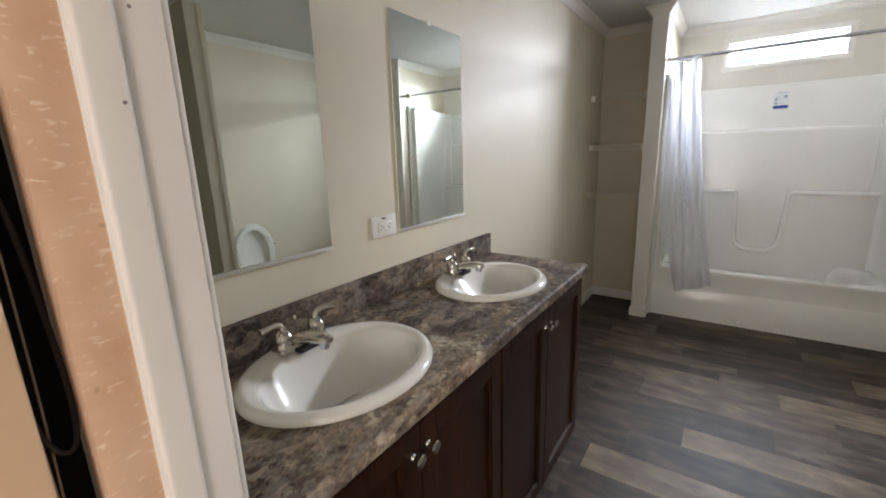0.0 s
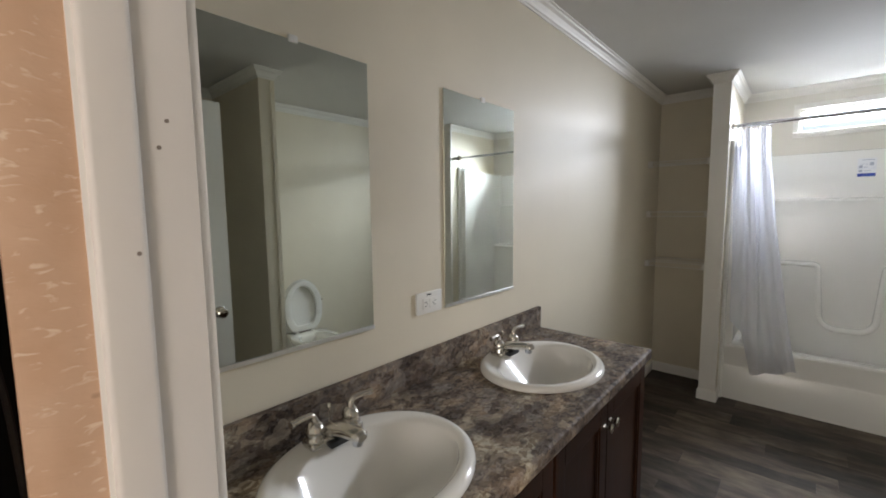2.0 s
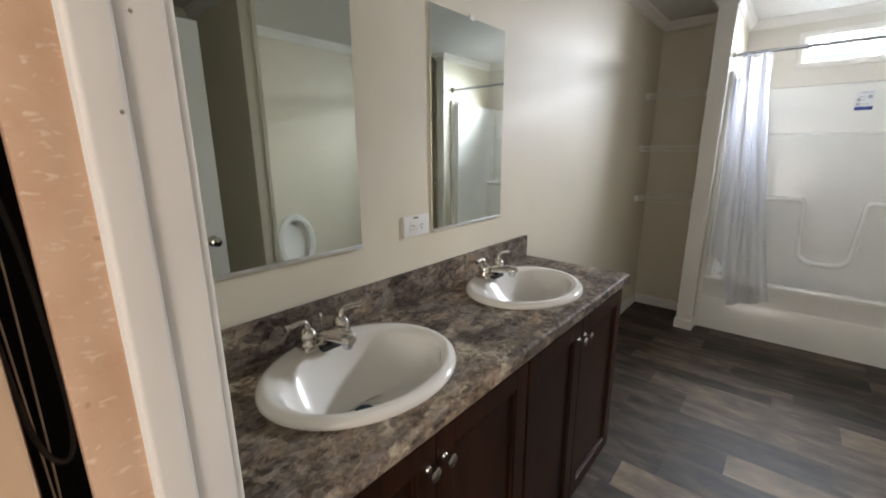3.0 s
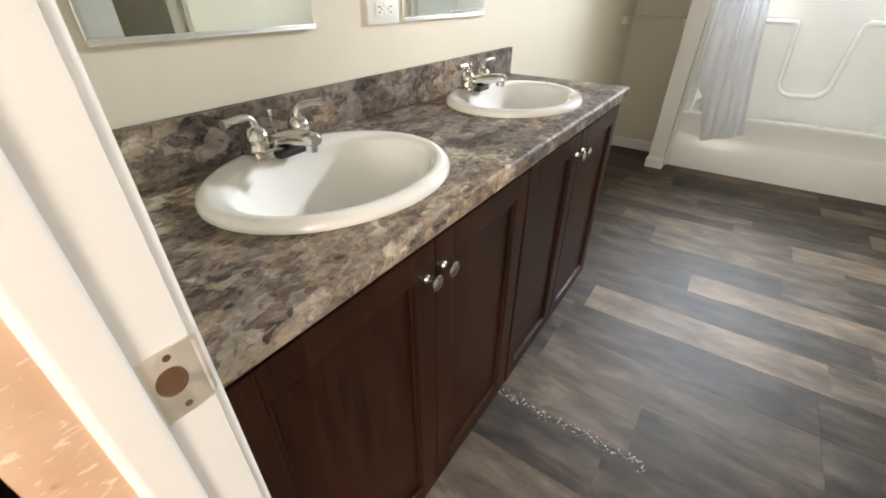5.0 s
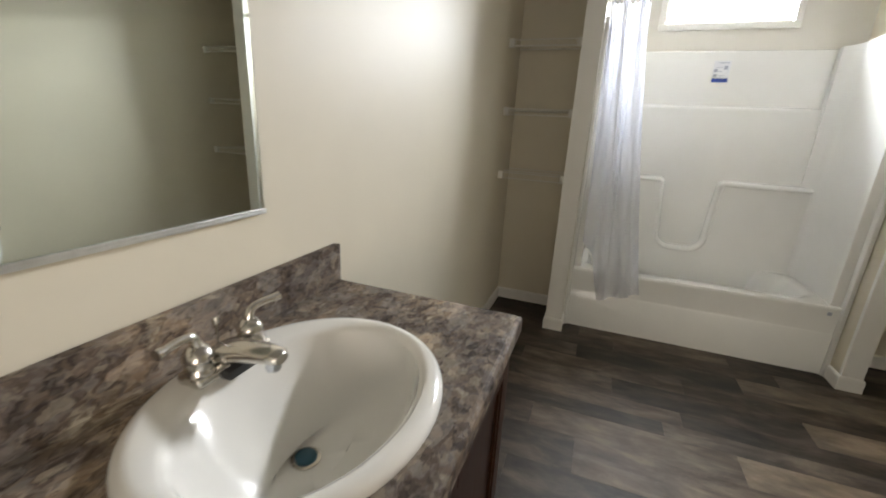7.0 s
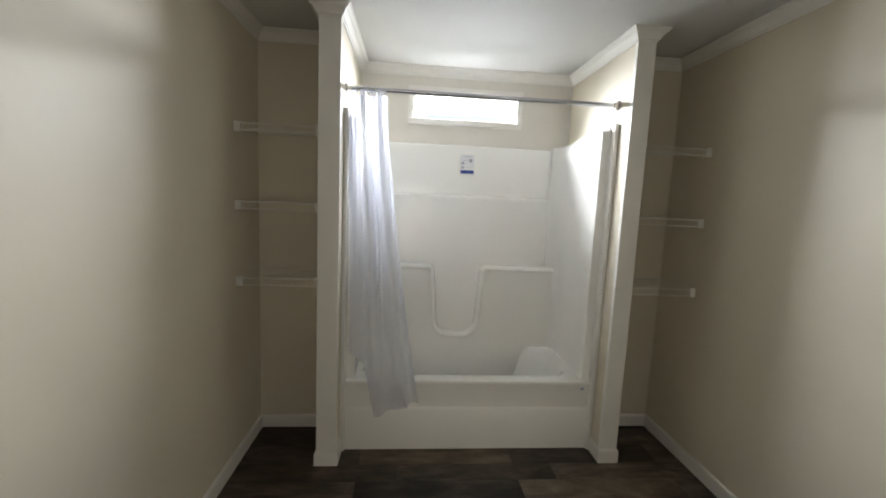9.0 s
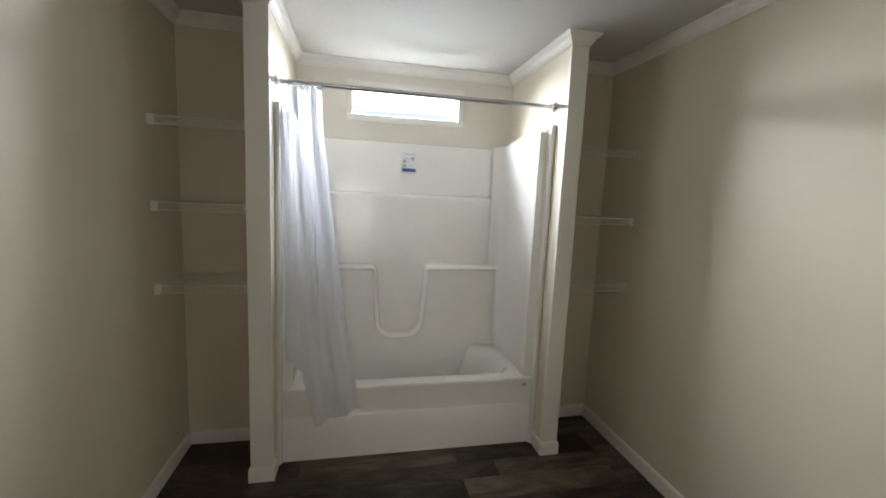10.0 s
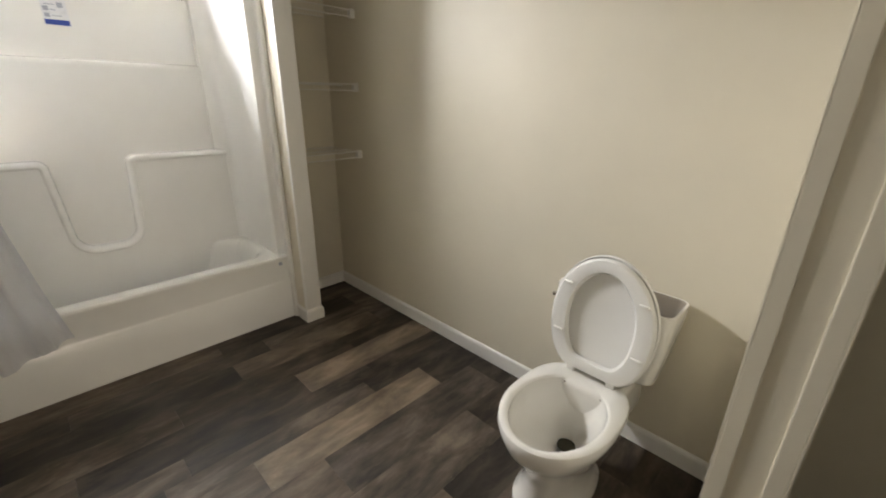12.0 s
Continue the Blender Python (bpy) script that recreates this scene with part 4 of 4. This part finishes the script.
cg = [[bm.verts.new(curtain_point(i / NU, j / NV)) for j in range(NV + 1)] for i in range(NU + 1)]
for i in range(NU):
    for j in range(NV):
        bm.faces.new((cg[i][j], cg[i + 1][j], cg[i + 1][j + 1], cg[i][j + 1]))
cloth = part("cloth", local(bm, curtain), CLOTH, curtain)
for k in range(8):
    x = -0.405 + 0.026 * k
    bm = bmesh.new()
    ring = [(x + 0.003 * math.sin(t * 3), RY + 0.018 * math.cos(t), RZ - 0.007 + 0.024 * math.sin(t)) for t in [2 * math.pi * i / 20 for i in range(21)]]
    tube(bm, ring, 0.0017, 6)
    part("ring", local(bm, curtain), STEEL, curtain)

# ---- wire shelves in the two recesses ----


def wire_shelf(x0, x1, z):
    """White coated wire shelf: rear and front rails, a lower lip rail, cross wires and end brackets."""
    ob = thing("wire_shelf", ((x0 + x1) / 2, 3.80, z), "white coated wire shelf mounted in the wall recess", "shelf", "recess shelves")
    F, B = 3.652, NB - 0.006
    for name, y, zz, r in (("front_rail", F, z, 0.0032), ("lip_rail", F - 0.002, z - 0.036, 0.0032), ("rear_rail", B, z, 0.0032), ("middle_rail", (F + B) / 2, z - 0.004, 0.003)):
        bm = bmesh.new()
        tube(bm, [(x0 + 0.003, y, zz), (x1 - 0.003, y, zz)], r, 8)
        part(name, local(bm, ob), SHELFP, ob)
    count = int((x1 - x0 - 0.03) / 0.0255)
    first = None
    for k in range(count + 1):
        x = x0 + 0.018 + k * (x1 - x0 - 0.036) / count
        if first is None:
            bm = bmesh.new()
            tube(bm, [(0, B, z + 0.002), (0, F + 0.001, z + 0.002), (0, F - 0.002, z - 0.003), (0, F - 0.002, z - 0.036)], 0.0010, 5)
            bmesh.ops.translate(bm, verts=bm.verts, vec=(0, -ob.location.y, -ob.location.z))
            first = part("cross_wire", bm, SHELFP, ob)
            first.location.x = x - ob.location.x
        else:
            w = first.copy()
            scene.collection.objects.link(w)
            w.parent = ob
            w.location.x = x - ob.location.x
    for x, s in ((x0, 1), (x1, -1)):
        a, b2 = sorted((x, x + s * 0.032))
        bm = bmesh.new()
        box(bm, a, F - 0.009, z - 0.043, b2, F + 0.022, z + 0.007, 0.004)
        part("end_bracket", local(bm, ob), SHELFP, ob)
    return ob


for z in (1.026, 1.428, 1.825):
    wire_shelf(W, PL0, z)
    wire_shelf(PR1, E, z)

# ---- toilet ----
TY = 1.864
toilet = thing("toilet", (1.2, TY, 0), "white porcelain toilet with raised seat and open tank", "toilet")


def egg(cx, a_front, a_back, b, z, n=40, power=2.0, back=0.0):
    """Egg-shaped ring: the front points to -x."""
    pts = []
    for k in range(n):
        t = 2 * math.pi * k / n
        c, s = math.cos(t), math.sin(t)
        q = power + (back if c > 0 else 0.0)
        r = 1.0 / (abs(c) ** q + abs(s) ** q) ** (1 / q)
        pts.append((cx - 0.05 + (a_back if c > 0 else a_front) * c * r, TY + b * s * r, z))
    return pts


bm = bmesh.new()
rings = [egg(1.20, 0.185, 0.21, 0.122, 0.0, power=2.6), egg(1.20, 0.185, 0.21, 0.122, 0.02, power=2.6), egg(1.20, 0.176, 0.20, 0.112, 0.045), egg(1.20, 0.160, 0.20, 0.100, 0.12), egg(1.19, 0.170, 0.205, 0.110, 0.19),
         egg(1.17, 0.19, 0.21, 0.135, 0.26), egg(1.155, 0.225, 0.235, 0.165, 0.32), egg(1.15, 0.233, 0.25, 0.180, 0.36, back=1.1), egg(1.15, 0.239, 0.255, 0.184, 0.385, back=1.1), egg(1.15, 0.235, 0.252, 0.181, 0.398, back=1.1), egg(1.15, 0.227, 0.244, 0.175, 0.402, back=1.1),
         egg(1.145, 0.213, 0.190, 0.152, 0.401), egg(1.145, 0.205, 0.182, 0.145, 0.395), egg(1.145, 0.204, 0.180, 0.145, 0.365), egg(1.15, 0.194, 0.165, 0.134, 0.33), egg(1.165, 0.160, 0.130, 0.103, 0.27), egg(1.207, 0.115, 0.085, 0.070, 0.215), egg(1.237, 0.06, 0.045, 0.042, 0.175), egg(1.249, 0.035, 0.03, 0.028, 0.15), egg(1.249, 0.02, 0.02, 0.018, 0.12)]
loft(bm, rings)
part("bowl", local(bm, toilet), PORC, toilet)
bm = bmesh.new()
lathe(bm, ((0.0, 0.1295), (0.034, 0.1295), (0.034, 0.131), (0.0, 0.1312)), pose(1.197, TY, 0.032), 20)
part("drain_water", local(bm, toilet), BOWLWATER, toilet, "dark brownish drain opening")
bm = bmesh.new()
box(bm, 1.25, TY - 0.125, 0.22, 1.545, TY + 0.125, 0.399, 0.03, 4)
part("tank_shelf", local(bm, toilet), PORC, toilet)


def rounded(x0, x1, hw, z, r=0.035, n=6):
    pts = []
    for cx, cy, a in ((x1 - r, TY + hw - r, 0), (x0 + r, TY + hw - r, 90), (x0 + r, TY - hw + r, 180), (x1 - r, TY - hw + r, 270)):
        pts += [(cx + r * math.cos(radians(a + 90 * i / n)), cy + r * math.sin(radians(a + 90 * i / n)), z) for i in range(n + 1)]
    return pts


bm = bmesh.new()
loft(bm, [rounded(1.40, 1.53, 0.158, 0.400), rounded(1.390, 1.550, 0.180, 0.415), rounded(1.382, 1.560, 0.193, 0.50), rounded(1.376, 1.566, 0.206, 0.61), rounded(1.373, 1.567, 0.212, 0.693), rounded(1.375, 1.565, 0.210, 0.700),
          rounded(1.383, 1.557, 0.202, 0.700, 0.030)], cap_last=False)
part("tank", local(bm, toilet), PORC, toilet, "open tank without its lid")
bm = bmesh.new()
loft(bm, [rounded(1.383, 1.557, 0.202, 0.7005, 0.030), rounded(1.3855, 1.5545, 0.1995, 0.692, 0.029), rounded(1.394, 1.548, 0.186, 0.56, 0.028), rounded(1.40, 1.54, 0.170, 0.44, 0.028)], cap_first=False)
part("tank_inside", local(bm, toilet), BISQUE, toilet, "dull unglazed inside of the tank")
bm = bmesh.new()
lathe(bm, ((0.014, 0.0), (0.014, 0.008), (0.008, 0.012), (0.0, 0.012)), pose(1.374, TY + 0.150, 0.665, 0, -90, 0), 16)
tube(bm, [(1.360, TY + 0.150, 0.665), (1.354, TY + 0.170, 0.664), (1.352, TY + 0.205, 0.661)], [0.006, 0.006, 0.008], 10)
part("flush_lever", local(bm, toilet), CHROME, toilet)
bm = bmesh.new()
tube(bm, smooth_path([(1.45, TY - 0.06, 0.45), (1.45, TY - 0.06, 0.56), (1.45, TY - 0.06, 0.67)]), 0.022, 12)
part("fill_valve", local(bm, toilet), BLACK, toilet)


def upright_ring(cx, z, y, hw, h, n=48):
    """Outline of a raised seat or lid in its own plane: w across, h up, flat at the hinge."""
    pts = []
    for k in range(n):
        t = 2 * math.pi * k / n
        w, up = hw * math.sin(t), -math.cos(t)
        if up < 0:
            p = 1.0 / (abs(math.sin(t)) ** 3.4 + abs(up) ** 3.4) ** (1 / 3.4)
            w, up = w * p * (1.0 - 0.16 * abs(up * p) ** 2), max(up * p, -0.93)
        else:
            w *= 1.0 - 0.03 * up
        up *= h / 2
        pts.append((w, up + h / 2))
    return pts


def raised(name, thick, x_base, tilt, hw, h, hole, zb, label=""):
    """A seat (with a hole) or lid standing on its hinge and leaning back by tilt degrees."""
    m = pose(x_base, TY, zb, 0, tilt, 0)
    outer = upright_ring(0, 0, 0, hw, h)
    bm = bmesh.new()

    def at(d, w, up):
        return m @ Vector((d, w, up))
    if hole:
        inner = [(0.63 * w, 0.505 * h + (u - 0.5 * h) * 0.76) for w, u in outer]
        sec = ((0.0, 0.0), (0.12, -0.7), (0.5, -1.0), (0.88, -0.7), (1.0, 0.0))
        rings = []
        for f, lift in sec:
            rings.append([at(lift * thick, o[0] + (i[0] - o[0]) * f, o[1] + (i[1] - o[1]) * f) for o, i in zip(outer, inner)])
        for f in (1.0, 0.0):
            rings.append([at(thick * 0.35, o[0] + (i[0] - o[0]) * f, o[1] + (i[1] - o[1]) * f) for o, i in zip(outer, inner)])
        vs = [[bm.verts.new(p) for p in ring] for ring in rings]
        n, k = len(outer), len(vs)
        for a in range(k):
            for b2 in range(n):
                bm.faces.new((vs[a][b2], vs[a][(b2 + 1) % n], vs[(a + 1) % k][(b2 + 1) % n], vs[(a + 1) % k][b2]))
    else:
        rings = [[at(d, w * s, h / 2 + (u - h / 2) * s) for w, u in outer] for d, s in ((0.0, 0.93), (-0.006, 0.985), (-0.002, 1.0), (0.006, 1.0), (0.014, 0.96))]
        loft(bm, rings)
    ob = part(name, local(bm, toilet), SEAT, toilet, label)
    return ob, m


seat, sm = raised("seat", 0.014, 1.302, 4.5, 0.184, 0.458, True, 0.404, "raised white plastic seat ring")
lid, lm = raised("lid", 0.012, 1.317, 4.5, 0.188, 0.466, False, 0.404, "raised white plastic lid")
for w, up in ((-0.143, 0.15), (0.143, 0.15), (-0.132, 0.34), (0.132, 0.34)):
    bm = bmesh.new()
    box(bm, -0.020, w - 0.016, up - 0.005, -0.006, w + 0.016, up + 0.005, 0.003)
    bmesh.ops.transform(bm, matrix=sm, verts=bm.verts)
    part("bumper", bm_to(bm, seat), SEAT, seat)
for s in (-1, 1):
    bm = bmesh.new()
    box(bm, 1.303, TY + s * 0.075 - 0.016, 0.400, 1.346, TY + s * 0.075 + 0.016, 0.424, 0.005)
    tube(bm, [(1.324, TY + s * 0.075 - 0.03, 0.428), (1.324, TY + s * 0.075 + 0.03, 0.428)], 0.008, 10)
    part("hinge", local(bm, toilet), SEAT, toilet)
for dy, dx in ((-0.075, 0.0), (-0.030, 0.003), (0.020, 0.003), (0.065, 0.0)):
    bm = bmesh.new()
    lathe(bm, ((0.0045, 0.0), (0.0045, 0.010), (0.0, 0.0105)), pose(1.268 + dx - 1.6 * dy * dy, TY + dy, 0.380, 0, -80, 0), 8)
    part("rim_jet", local(bm, toilet), NAIL, toilet)
for s in (-1, 1):
    bm = bmesh.new()
    lathe(bm, ((0.014, 0.0), (0.014, 0.010), (0.009, 0.020), (0.0, 0.023)), pose(1.21, TY + s * 0.098, 0.018), 14)
    part("bolt_cap", local(bm, toilet), PORC, toilet)

# pale crumbs lying along one plank joint beside the vanity
rng = random.Random(11)
bm = bmesh.new()
for k in range(170):
    x = -0.50 + 0.50 * rng.random() ** 1.2
    y = 0.978 + 0.010 * rng.gauss(0, 1) * (0.5 + rng.random()) + 0.02 * (x + 0.25)
    a, q = rng.uniform(0.0012, 0.0034), rng.uniform(0, 6.28)
    ring = [bm.verts.new((x + a * rng.uniform(0.7, 1.5) * math.cos(q + 1.257 * i), y + a * rng.uniform(0.5, 1.0) * math.sin(q + 1.257 * i), 0.0003)) for i in range(5)]
    tip = bm.verts.new((x, y, 0.0003 + 0.5 * a))
    for i in range(5):
        bm.faces.new((ring[i], ring[(i + 1) % 5], tip))
tagged(mesh_object("plaster_crumbs", bm, CRUMB), "pale plaster crumbs along a joint of the plank floor", "debris", kind="stuff")

# ---- floor planks ----
floor = bpy.data.objects["floor"]
# each row: its southern edge, one joint, and the tones of the planks from that joint on, before it, and further on
ROWS_OF_PLANKS = [
    (0.06, -0.20, "dmd"), (0.24, 0.50, "mdm"), (0.42, -0.35, "dmd"), (0.60, 0.30, "dtm"), (0.79, 0.75, "mdd"), (0.985, -0.06, "dmm"), (1.19, 0.43, "mtd"), (1.395, 0.434, "ddm"),
    (1.605, -0.394, "ldm"), (1.785, 0.62, "mdd"), (1.985, -0.028, "ldd"), (2.150, 0.34, "mdd"), (2.36, -0.272, "tdm"), (2.576, 0.390, "ltd"), (2.752, 0.98, "dmd"), (2.855, 0.20, "dtd"), (2.966, 0.757, "ldm"), (3.145, 0.25, "dmd"),
    (3.29, 0.555, "tdm"), (3.45, -0.10, "ddm"), (3.588, 0.555, "dtm"), (3.76, 0.7, "mdd"), (3.93, 0.2, "mdd"),
]
ends = [r[0] for r in ROWS_OF_PLANKS[1:]] + [4.09]
for (y0, joint, tones), y1 in zip(ROWS_OF_PLANKS, ends):
    for k, length, tone in ((-2, 0.87, tones[2]), (-1, 0.87, tones[1]), (0, 0.87, tones[0]), (1, 0.87, tones[2]), (2, 0.87, tones[1])):
        a, b2 = max(joint + k * length, W), min(joint + (k + 1) * length, E)
        if b2 - a > 0.02:
            bm = bmesh.new()
            box(bm, -(b2 - a) / 2 + 0.0002, -(y1 - y0) / 2 + 0.0002, -0.0055, (b2 - a) / 2 - 0.0002, (y1 - y0) / 2 - 0.0002, 0.0, 0.0004, 1)
            p = part("plank", bm, TONES[tone], floor, smooth=False)
            p.location = ((a + b2) / 2, (y0 + y1) / 2, 0)
